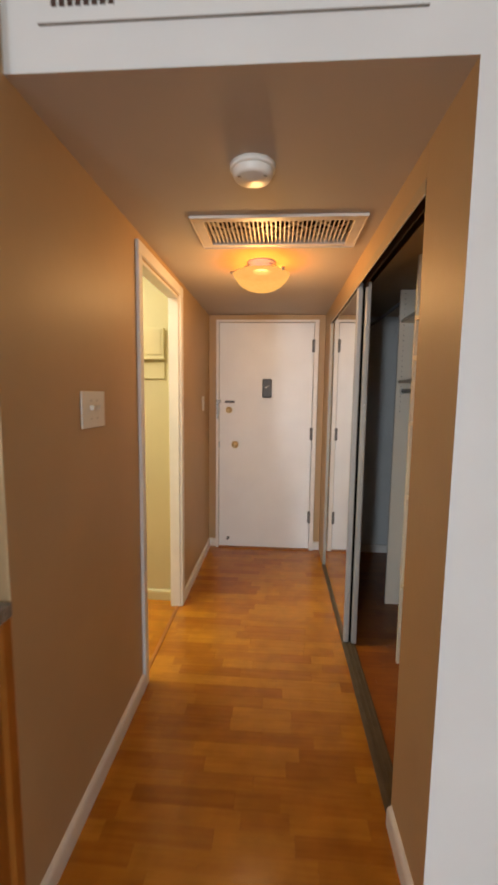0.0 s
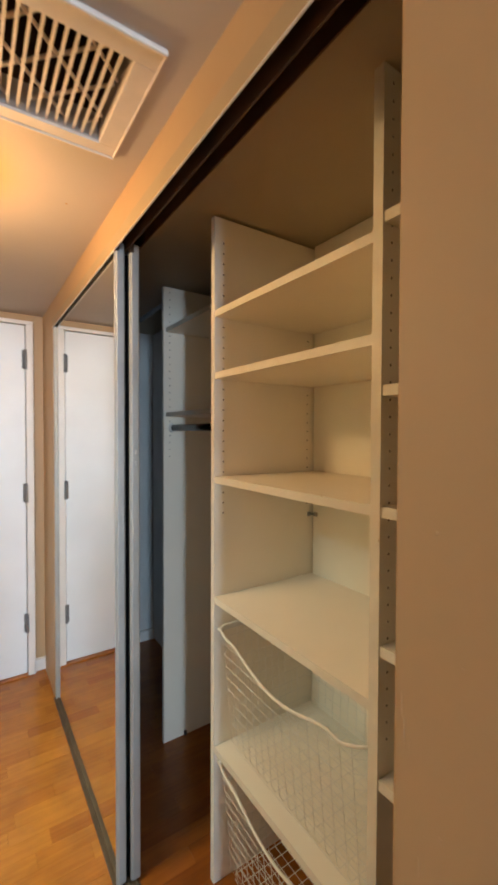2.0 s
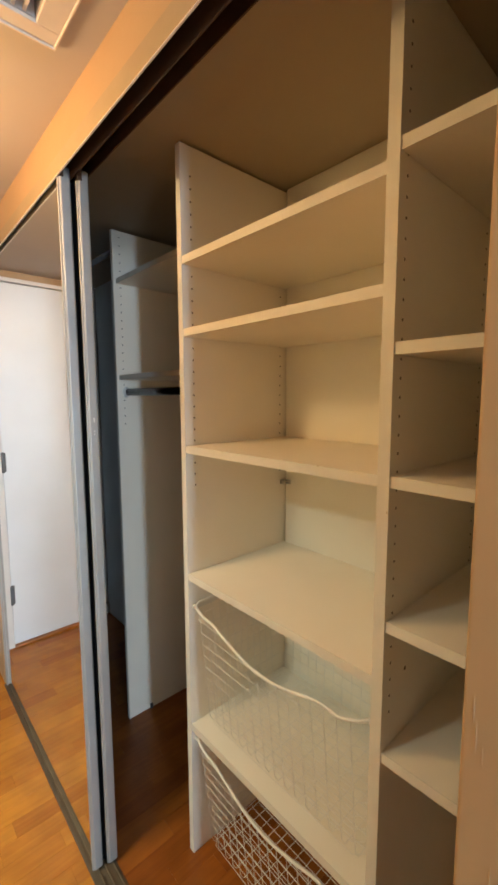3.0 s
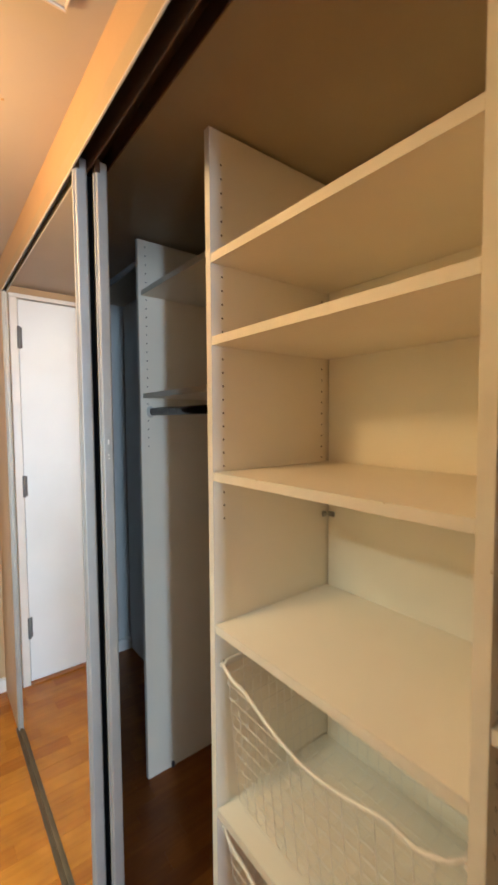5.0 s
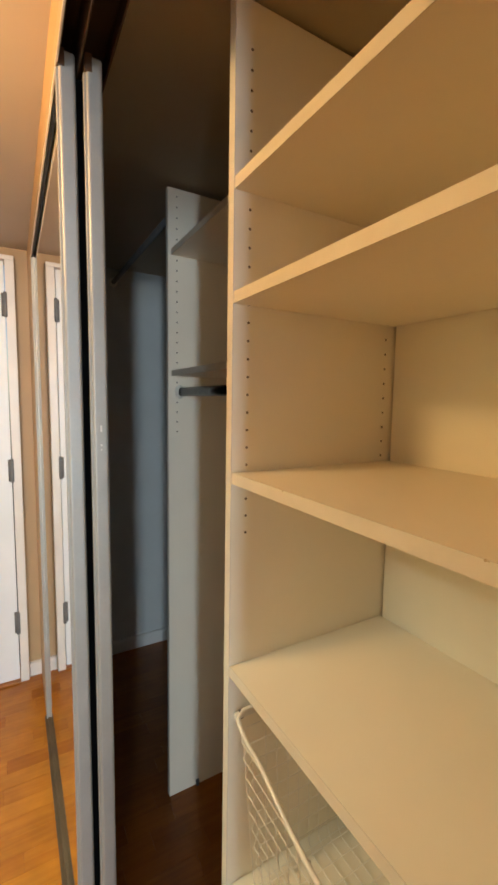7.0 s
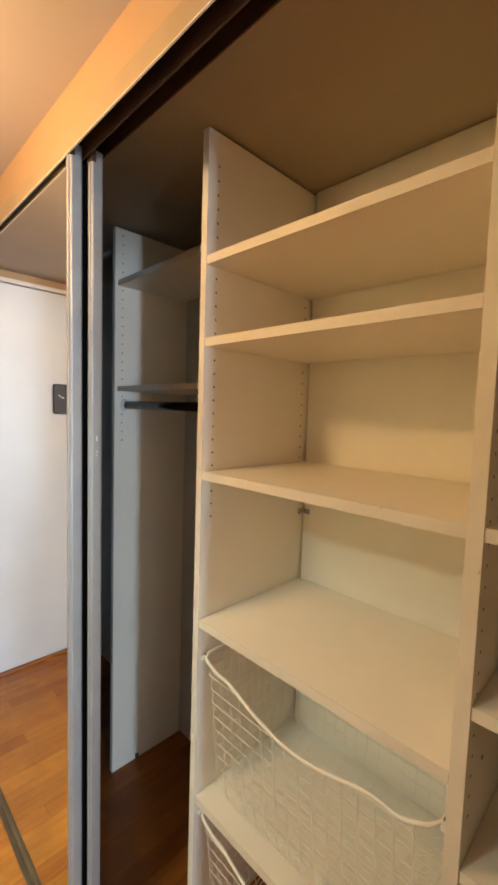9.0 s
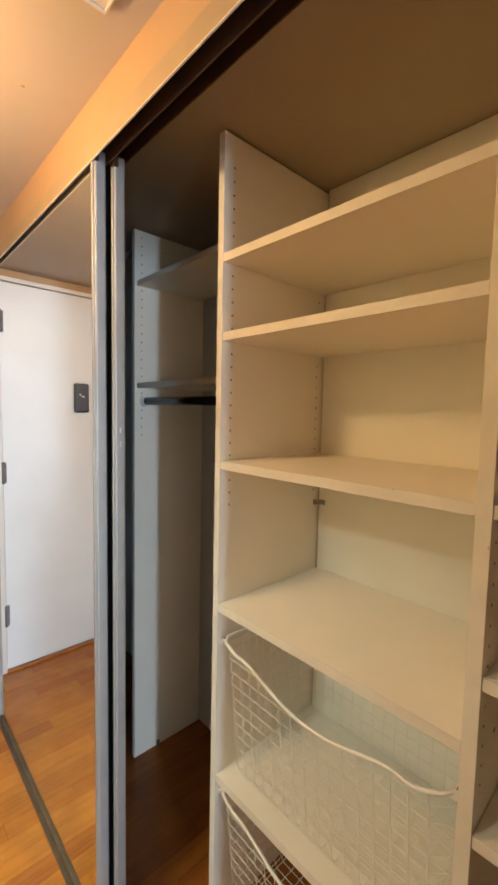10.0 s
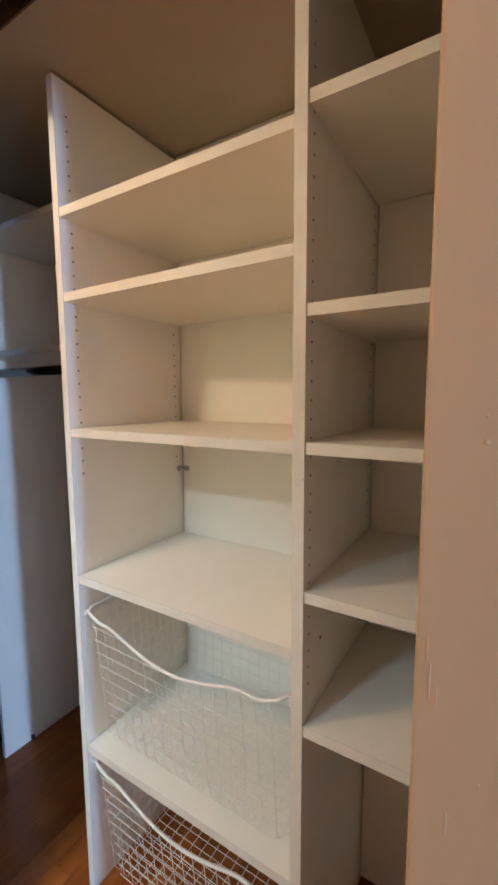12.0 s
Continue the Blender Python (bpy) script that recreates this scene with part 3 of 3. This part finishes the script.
def chip(parent, x, y, z, wide, high):
    """A small ragged flake knocked out of an edge band."""
    bm = B()
    ring = []
    for i in range(9):
        a = 2 * math.pi * i / 9
        k = 0.7 + 0.3 * math.sin(i * 2.4 + y * 50)
        ring.append(bm.verts.new((x, y + wide * k * math.cos(a), z + high * k * math.sin(a))))
    flake = bmesh.ops.extrude_face_region(bm, geom=[bm.faces.new(ring)])["geom"]
    bmesh.ops.translate(bm, verts=[v for v in flake if isinstance(v, bmesh.types.BMVert)], vec=(-0.0004, 0, 0))
    bmesh.ops.recalc_face_normals(bm, faces=bm.faces)
    part("chip", bm, CHIPPED, parent, "small chip showing the board's core")


for one in [o for o in bpy.data.objects if o.parent is None and o.name.startswith("shelf")]:
    if abs(one.location.z - 1.263) < 1e-4 and one.location.y > 1.9:
        chip(one, XFRONT + 0.001, 1.952, 1.2825, 0.004, 0.0016)
        chip(one, XFRONT + 0.001, 2.254, 1.2825, 0.003, 0.0015)
for one in [o for o in bpy.data.objects if o.parent is None and o.name.startswith("closet_panel")]:
    if abs(one.location.y - sum(P2) / 2) < 1e-3:
        chip(one, XFRONT, 1.8018, 1.221, 0.0014, 0.004)
        stray = new("pin_hole", HOLE_MESH)
        stray.matrix_world = Matrix.Translation((1.262, P2[0], 0.90)) @ Matrix.Rotation(radians(90), 4, "X") @ Matrix.Diagonal((1.7, 1.7, 1, 1))
        stray.parent = one
        stray.matrix_parent_inverse = one.matrix_world.inverted()

foot = base("base_block", (1.385, 3.055, 0), "small dark block at the upright's base", "foot")
bm = B()
box(bm, 1.379, 1.391, 3.050, 3.059, 0.0, 0.022, 0.002)
part("block", bm, GREY_PLASTIC, foot)

# clothes rod with its cups
rod = base("clothes_rod", (1.318, 2.75, 1.44), "dark oval metal clothes rod between the uprights", "clothes rod")
bm = B()
lathe(bm, [(0, 0), (0.0085, 0), (0.0085, P0[0] - P1[1] - 0.004), (0, P0[0] - P1[1] - 0.004)], 20, Matrix.Translation((1.318, P0[0] - 0.002, 1.440)) @ Matrix.Rotation(radians(90), 4, "X") @ Matrix.Diagonal((1, 1.7, 1, 1)))
part("rod", bm, DARK_ROD, rod, "", True)
for y, s in ((P0[0], 90), (P1[1], -90)):
    bm = B()
    lathe(bm, [(0, 0), (0.015, 0), (0.015, 0.004), (0.0115, 0.006), (0.0115, 0.018), (0.0095, 0.018)], 20, Matrix.Translation((1.318, y, 1.440)) @ Matrix.Rotation(radians(s), 4, "X") @ Matrix.Diagonal((1, 1.5, 1, 1)))
    part("rod_cup", bm, PLASTIC, rod, "white plastic rod cup", True)

# corner connector under the third shelf
con = base("corner_connector", (1.575, 2.41, 1.127), "small grey metal corner connector on the back panel", "bracket")
bm = B()
box(bm, 1.562, 1.574, 2.4105, 2.418, 1.120, 1.135, 0.001)
part("plate", bm, STEEL, con)
bm = B()
box(bm, 1.580, 1.5852, 2.388, 2.408, 1.120, 1.135, 0.001)
part("plate", bm, STEEL, con)
bm = B()
tube(bm, [(1.566, 2.4105, 1.1275), (1.588, 2.395, 1.1275)], 0.003)
part("pin", bm, STEEL, con)


def basket(ztop, zbot, pull, label):
    """A vinyl-coated wire drawer with a dipped front rim, hung between the uprights."""
    ya, yb = P2[1] + 0.014, P1[0] - 0.010
    xa, xb = XFRONT + 0.006 - pull, 1.555
    k = base("wire_basket", ((xa + xb) / 2, (ya + yb) / 2, zbot), label, "basket", "wire baskets")
    span = yb - ya

    def dip(u):
        s = math.sin(math.pi * min(1, max(0, (u - 0.05) / 0.90)))
        return -0.056 * s ** 1.6 - 0.010 * math.exp(-((u - 0.90) / 0.05) ** 2) - 0.018 * math.exp(-((u - 0.10) / 0.06) ** 2)

    inset = 0.045
    r = 0.022
    rim = []
    for i in range(41):
        u = i / 40
        bow = 0.012 * math.sin(math.pi * u)
        edge = r * (1 - min(1, u / 0.04)) ** 2 + r * (1 - min(1, (1 - u) / 0.04)) ** 2
        rim.append((xa - bow * 0.4 + edge, ya + span * u, ztop + dip(u)))
    rim += [(x, yb, ztop) for x in np.linspace(xa + 0.05, xb - 0.03, 6)]
    rim += [(xb - 0.01, yb - 0.006, ztop), (xb, yb - 0.03, ztop), (xb, ya + 0.03, ztop), (xb - 0.01, ya + 0.006, ztop)]
    rim += [(x, ya, ztop) for x in np.linspace(xb - 0.03, xa + 0.05, 6)]
    bm = B()
    tube(bm, rim, 0.0042, 8, True)
    part("rim", bm, WIRE, k, "thick white rim with a dipped front", True)
    count = 17
    for i in range(1, count):
        u = i / count
        y = ya + span * u
        bm = B()
        tube(bm, [(xa + 0.002, y, ztop + dip(u)), (xa + inset - 0.012, y, zbot + 0.022), (xa + inset, y, zbot), (xb - 0.02, y, zbot), (xb - 0.006, y, zbot + 0.016), (xb, y, ztop)], 0.0010)
        part("wire", bm, WIRE, k)
    for i in range(1, 11):
        x = xa + inset + (xb - 0.03 - xa - inset) * i / 11
        bm = B()
        tube(bm, [(x, ya + 0.001, ztop), (x, ya + 0.020, zbot + 0.016), (x, ya + 0.034, zbot - 0.003), (x, yb - 0.034, zbot - 0.003), (x, yb - 0.020, zbot + 0.016), (x, yb - 0.001, ztop)], 0.0010)
        part("wire", bm, WIRE, k)
    rows = 10
    for i in range(1, rows + 1):
        f = i / rows
        z = ztop - (ztop - zbot) * f
        fx = xa + (inset - 0.006) * f
        sy = 0.022 * f
        u_in = [u for u in np.linspace(0.02, 0.98, 33) if ztop + dip(u) > z]
        bm = B()
        if len(u_in) == 33:
            tube(bm, [(fx, ya + sy + 0.024, z), (fx, yb - sy - 0.024, z), (fx + 0.026, yb - sy, z), (xb - 0.02, yb - sy, z), (xb - 0.006 * f, yb - sy - 0.014, z), (xb - 0.006 * f, ya + sy + 0.014, z), (xb - 0.02, ya + sy, z), (fx + 0.026, ya + sy, z)], 0.0009, 5, True)
        else:
            lo = max([u for u in np.linspace(0.02, 0.5, 60) if ztop + dip(u) > z])
            hi = min([u for u in np.linspace(0.5, 0.98, 60) if ztop + dip(u) > z])
            tube(bm, [(fx, ya + span * lo, z), (fx, ya + sy + 0.024, z), (fx + 0.026, ya + sy, z), (xb - 0.02, ya + sy, z), (xb - 0.006 * f, ya + sy + 0.014, z), (xb - 0.006 * f, yb - sy - 0.014, z), (xb - 0.02, yb - sy, z), (fx + 0.026, yb - sy, z), (fx, yb - sy - 0.024, z), (fx, ya + span * hi, z)], 0.0009, 5)
        part("wire", bm, WIRE, k)
    for y in (P2[1], P1[0] - 0.010):
        bm = B()
        box(bm, XFRONT + 0.012, 1.560, y, y + 0.010, ztop - 0.016, ztop - 0.006, 0.001)
        part("runner", bm, PLASTIC, k, "white drawer runner")
        bm = B()
        lathe(bm, [(0, 0), (0.0065, 0), (0.0065, 0.009), (0, 0.009)], 14, Matrix.Translation((XFRONT + 0.026, y + 0.0005, ztop - 0.011)) @ Matrix.Rotation(radians(-90), 4, "X"))
        part("roller", bm, GREY_PLASTIC, k, "grey runner roller")
    for child in k.children:
        if child.name.startswith(("rim", "wire")):
            for v in child.data.vertices:
                v.co.z -= 0.016 * (1 - (v.co.y - ya) / span) * min(1, max(0, (v.co.z - zbot) / (ztop - zbot)))
    return k


basket(0.818, 0.452, 0.0, "white wire basket with a dipped front, above the shelf")
basket(0.398, 0.040, 0.0, "white wire basket with a dipped front, near the floor")

# ---------------------------------------------------------------- ceiling fittings
vent = base("ceiling_vent", (0.52, 2.18, ZC), "white metal return-air grille in the ceiling", "vent")
F0, F1, G0, G1 = 0.165, 0.856, 2.022, 2.352
for b in ((F0, F1, G0, W0, ZC - 0.008, ZC - 0.0005), (F0, F1, W1, G1, ZC - 0.008, ZC - 0.0005), (F0, V0, W0, W1, ZC - 0.008, ZC - 0.0005), (V1, F1, W0, W1, ZC - 0.008, ZC - 0.0005)):
    bm = B()
    box(bm, *b, 0.002)
    part("frame", bm, VENT_WHITE, vent)
bm = B()
box(bm, F0 - 0.004, F1 + 0.004, G0 - 0.008, G0, ZC - 0.012, ZC - 0.0005, 0.003)
part("lip", bm, VENT_WHITE, vent)
for b in ((F0 - 0.004, F0 + 0.001, G0, G1, ZC - 0.011, ZC - 0.0005), (F1 - 0.001, F1 + 0.004, G0, G1, ZC - 0.011, ZC - 0.0005), (F0 - 0.004, F1 + 0.004, G1, G1 + 0.006, ZC - 0.011, ZC - 0.0005)):
    bm = B()
    box(bm, *b, 0.002)
    part("lip", bm, VENT_WHITE, vent)
slat_bm = B()
box(slat_bm, -0.0028, 0.0028, W0, W1, -0.005, 0.005)
bmesh.ops.rotate(slat_bm, verts=slat_bm.verts, cent=(0, 0, 0), matrix=Matrix.Rotation(radians(6), 3, "Y"))
slat_me = mesh_of("slat", slat_bm, VENT_WHITE)
N_SLAT = 33
for i in range(1, N_SLAT):
    s = new("slat", slat_me)
    s.location = (V0 + (V1 - V0) * i / N_SLAT, 0, ZC + 0.006)
    s.parent = vent
    s.matrix_parent_inverse = vent.matrix_world.inverted()
# diamond lath of the filter guard, just above the slats
for lean in (-1, 1):
    for k in range(-2, 7):
        xa = V0 + 0.115 * k + (0.05 if lean > 0 else 0.0)
        ends = []
        for f in (0.0, 1.0):
            ends.append((xa + (0.257 * f if lean > 0 else 0.257 * (1 - f)), W0 + (W1 - W0) * f))
        (ax, ay), (bx, by) = ends
        lo, hi = V0 + 0.004, V1 - 0.004
        clip = [min(1.0, max(0.0, (x - ax) / (bx - ax))) for x in (lo, hi)]
        f0, f1 = min(clip), max(clip)
        if f1 - f0 < 0.1:
            continue
        bm = B()
        tube(bm, [(ax + (bx - ax) * f, ay + (by - ay) * f, ZC + (0.020 if lean > 0 else 0.028)) for f in (f0, f1)], 0.004)
        part("guard_wire", bm, VENT_WHITE, vent, "diagonal wire of the filter guard")

smoke = base("smoke_detector", (0.434, 1.676, ZC), "round off-white smoke detector on the ceiling", "smoke detector")
bm = B()
lathe(bm, [(0, 0.0), (0.070, 0.0), (0.0705, -0.012), (0.068, -0.0155), (0.060, -0.017), (0, -0.017)], 40, Matrix.Translation((0.434, 1.676, ZC)))
part("base_ring", bm, PLASTIC, smoke, "", True)
bm = B()
lathe(bm, [(0.0625, -0.0165), (0.0625, -0.020), (0.0595, -0.032), (0.056, -0.0375), (0.050, -0.040), (0.020, -0.0405), (0.014, -0.043), (0, -0.0435)], 40, Matrix.Translation((0.434, 1.676, ZC)))
body = part("body", bm, PLASTIC, smoke, "", True)
for a in (212, 328):
    bm = B()
    px, py = 0.434 + 0.046 * math.cos(radians(a)), 1.676 + 0.044 * math.sin(radians(a))
    box(bm, px - 0.005, px + 0.005, py - 0.004, py + 0.004, ZC - 0.0415, ZC - 0.034, 0.001)
    part("slot", bm, PANEL_GAP, body)

lamp = base("ceiling_lamp", (0.425, 2.600, ZC), "flush ceiling lamp with a lit amber alabaster bowl", "ceiling lamp")
at = Matrix.Translation((0.425, 2.600, ZC))
bm = B()
lathe(bm, [(0, 0), (0.074, 0), (0.074, -0.006), (0.066, -0.012), (0.060, -0.020), (0.058, -0.028), (0, -0.028)], 36, at)
part("canopy", bm, PLASTIC, lamp, "white metal canopy", True)
bm = B()
lathe(bm, [(0, -0.025), (0.056, -0.025), (0.056, -0.041), (0, -0.041)], 30, at)
part("neck", bm, PLASTIC, lamp)
bm = B()
lathe(bm, [(0, -0.040), (0.048, -0.041), (0.052, -0.043), (0.052, -0.047), (0.048, -0.048), (0, -0.045)], 36, at)
part("socket_pan", bm, STEEL, lamp, "dull metal socket pan", True)
# Added amber filter over the bowl, dimming the glow on the ceiling.
bm = B()
lathe(bm, [(0.050, -0.046), (0.144, -0.059), (0.144, -0.061), (0.050, -0.048)], 44, at)
part("amber_filter", bm, UPLIGHT_FILTER, lamp, "added amber filter dimming the bowl's upward light", True)
bm = B()
prof = [(0.150, -0.062), (0.146, -0.074), (0.132, -0.096), (0.110, -0.118), (0.080, -0.136), (0.045, -0.147), (0, -0.151)]
lathe(bm, prof + [(r * 0.96, z + 0.005) for r, z in prof[::-1]][1:] + [prof[0]], 44, at)
part("glass_bowl", bm, GLASS_BOWL, lamp, "lit amber alabaster glass bowl", True)
for a in (75, 195, 315):
    dx, dy = math.cos(radians(a)), math.sin(radians(a))
    bm = B()
    c = Vector((0.425, 2.6, ZC))
    tube(bm, [c + Vector((dx * 0.062, dy * 0.062, -0.016)), c + Vector((dx * 0.12, dy * 0.12, -0.045)), c + Vector((dx * 0.154, dy * 0.154, -0.056)), c + Vector((dx * 0.156, dy * 0.156, -0.070))], 0.003)
    arm = part("arm", bm, STEEL, lamp, "thin metal arm")
    bm = B()
    lathe(bm, [(0, -0.008), (0.006, -0.006), (0.008, 0), (0.006, 0.006), (0, 0.008)], 12, Matrix.Translation(c + Vector((dx * 0.160, dy * 0.160, -0.062))))
    part("knob", bm, STEEL, arm, "", True)

# bulkhead grille and access panel line, over the hall's mouth
acc = base("access_panel", (0.40, YF, 2.30), "white access panel flush in the bulkhead", "access panel")
bm = B()
box(bm, -0.006, 0.812, YF - 0.004, YF - 0.0005, 2.1945, 2.49, 0.001)
part("panel", bm, WHITE_WALL, acc)
bm = B()
box(bm, -0.009, 0.816, YF - 0.0055, YF - 0.0005, 2.1918, 2.1942)
part("gap", bm, PANEL_GAP, acc)
# Flat dark strips; the shade inside the open slots is their colour.
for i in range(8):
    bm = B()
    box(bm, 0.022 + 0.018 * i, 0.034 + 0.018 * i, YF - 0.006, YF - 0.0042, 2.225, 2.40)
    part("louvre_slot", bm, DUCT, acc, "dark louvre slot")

# paint drips and nail pops on the wall beside the closet opening
def paint_bump(y, z, wide, high, proud):
    bm = B()
    lathe(bm, [(0, proud), (0.45, proud * 0.85), (0.8, proud * 0.4), (1.0, 0)], 12, Matrix.Translation((XR, y, z)) @ Matrix.Rotation(radians(-90), 4, "Y") @ Matrix.Diagonal((high, wide, 1, 1)))
    part("paint_bump", bm, TAN, wall_by_closet, "", True)


for y, z, wide, high, proud in ((1.533, 1.323, 0.0022, 0.0026, 0.0010), (1.534, 1.343, 0.0014, 0.0016, 0.0008), (1.569, 1.140, 0.0009, 0.016, 0.0007), (1.566, 1.112, 0.0010, 0.020, 0.0008),
                               (1.560, 1.098, 0.0008, 0.012, 0.0006), (1.525, 1.033, 0.0018, 0.0020, 0.0008), (1.548, 0.985, 0.0010, 0.014, 0.0006), (1.506, 1.205, 0.0015, 0.0018, 0.0007)):
    paint_bump(y, z, wide, high, proud)

# ---------------------------------------------------------------- wall fittings
def switch_plate(y, z, w, h, toggles, label):
    sp = base("light_switch", (XL, y, z), label, "light switch")
    bm = B()
    box(bm, XL + 0.0005, XL + 0.006, y - w / 2, y + w / 2, z - h / 2, z + h / 2, 0.0025)
    part("plate", bm, PLASTIC, sp)
    for k in range(toggles):
        yy = y + (k - (toggles - 1) / 2) * 0.046
        bm = B()
        box(bm, XL + 0.0055, XL + 0.018, yy - 0.005, yy + 0.005, z - 0.002, z + 0.014, 0.002)
        part("toggle", bm, PLASTIC, sp)
        for dz in (-0.03, 0.03):
            bm = B()
            lathe(bm, [(0, 0.0015), (0.003, 0.001), (0.0035, 0)], 10, Matrix.Translation((XL + 0.006, yy, z + dz)) @ Matrix.Rotation(radians(90), 4, "Y"))
            part("screw", bm, STEEL, sp)


switch_plate(1.674, 1.349, 0.172, 0.121, 2, "ivory double toggle light switch plate on the tan wall")
switch_plate(3.72, 1.33, 0.075, 0.118, 1, "ivory single light switch plate near the entrance door")

panel = base("breaker_panel", (-0.30, 2.985, 1.73), "cream painted electrical panel door on the kitchen wall", "electrical panel")
bm = B()
box(bm, -0.42, -0.208, 2.962, 2.9845, 1.640, 1.822, 0.004)
part("cover", bm, YELLOW, panel)
bm = B()
box(bm, -0.43, -0.200, 2.955, 2.9845, 1.622, 1.640, 0.004)
part("lip", bm, YELLOW, panel)
bm = B()
box(bm, -0.405, -0.228, 2.958, 2.9625, 1.656, 1.806, 0.002)
part("door", bm, YELLOW, panel, "raised cream panel door")
bm = B()
box(bm, -0.425, -0.206, 2.976, 2.9845, 1.500, 1.612, 0.003)
part("lower_cover", bm, YELLOW, panel)

# counter at the open end of the hall's left wall
cab = base("counter_cabinet", (-0.45, 0.75, 0), "reddish wooden kitchen counter base beside the wall end", "cabinet")
bm = B()
box(bm, -0.70, -0.112, 0.60, 1.179, 0, 0.875, 0.002)
box(bm, -0.150, -0.0955, 1.179, 1.2095, 0, 0.875, 0.001)
part("body", bm, CABINET_WOOD, cab)
top = base("countertop", (-0.45, 0.75, 0.875), "grey stone countertop with a thick edge", "countertop")
bm = B()
box(bm, -0.73, -0.090, 0.58, 1.179, 0.876, 0.912, 0.006)
box(bm, -0.150, -0.090, 1.175, 1.2095, 0.876, 0.912, 0.004)
part("slab", bm, STONE, top)
# Plain cylinder added for a white thing of unknown kind.
can = base("counter_upright", (-0.20, 1.09, 0.912), "plain white upright form standing on the countertop", "canister")
bm = B()
lathe(bm, [(0, 0), (0.055, 0), (0.058, 0.006), (0.058, 0.30), (0.050, 0.33), (0.02, 0.34), (0, 0.34)], 28, Matrix.Translation((-0.185, 1.09, 0.912)))
part("body", bm, PLASTIC, can, "", True)

# ---------------------------------------------------------------- floor, last
bm = B()
box(bm, x0 - 0.1, 3.7, y0 - 0.1, 4.2, -0.12, -0.0105)
floor = structure("floor", bm, JOINT, "honey-coloured wooden strip floor with short staggered boards", "floor")
ROWW, GAP = 0.0665, 0.00018
rng = random.Random(7)
verts, faces, tones = [], [], []
pieces = {}
count = 0
row = 0
y = y0
while y < YE + 0.1:
    near = 1.0 < y + ROWW / 2 < YE
    spans = [(XL - 0.02, XB)] if y > 1.4 else [(x0, x1)]
    if 1.27 < y < 2.98:
        spans = [(-2.6, XB if y > 1.4 else x1)]
    if y > 1.4:                      # inside the closet the boards are darker and redder
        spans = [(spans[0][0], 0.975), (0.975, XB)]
    for a, b in spans:
        x = a - rng.uniform(0, 0.4)
        while x < b:
            ln = rng.choice((0.16, 0.21, 0.26, 0.31, 0.36, 0.42))
            xa_, xb_ = max(x, a) + GAP, min(x + ln, b) - GAP
            x += ln
            if xb_ - xa_ < 0.01:
                continue
            drop = rng.uniform(0, 0.00015)
            if near and xb_ > XL - 0.1 and xa_ < XR and count < 290:
                key = round(xb_ - xa_, 4)
                if key not in pieces:
                    pbm = B()
                    box(pbm, -key / 2, key / 2, -ROWW / 2 + GAP, ROWW / 2 - GAP, -0.010, 0.0, 0.0002, 1)
                    pieces[key] = mesh_of("strip", pbm, PLANK)
                ob = new("strip", pieces[key])
                ob.location = ((xa_ + xb_) / 2, y + ROWW / 2, -drop)
                ob.parent = floor
                count += 1
            else:
                i = len(verts)
                ya_, yb_ = y + GAP, y + ROWW - GAP
                verts += [(xa_, ya_, -drop), (xb_, ya_, -drop), (xb_, yb_, -drop), (xa_, yb_, -drop), (xa_, ya_, -0.01), (xb_, ya_, -0.01), (xb_, yb_, -0.01), (xa_, yb_, -0.01)]
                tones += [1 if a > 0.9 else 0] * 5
                faces += [(i, i + 1, i + 2, i + 3), (i + 4, i, i + 3, i + 7), (i + 1, i + 5, i + 6, i + 2), (i + 4, i + 5, i + 1, i), (i + 3, i + 2, i + 6, i + 7)]
    y += ROWW
me = bpy.data.meshes.new("strips_joined")
me.from_pydata(verts, [], faces)
me.materials.append(PLANK_FAR)
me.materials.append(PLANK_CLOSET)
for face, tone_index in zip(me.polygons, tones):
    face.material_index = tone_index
rest = tagged(new("strips_joined", me), "honey-coloured wooden strips", kind="stuff")
rest.parent = floor
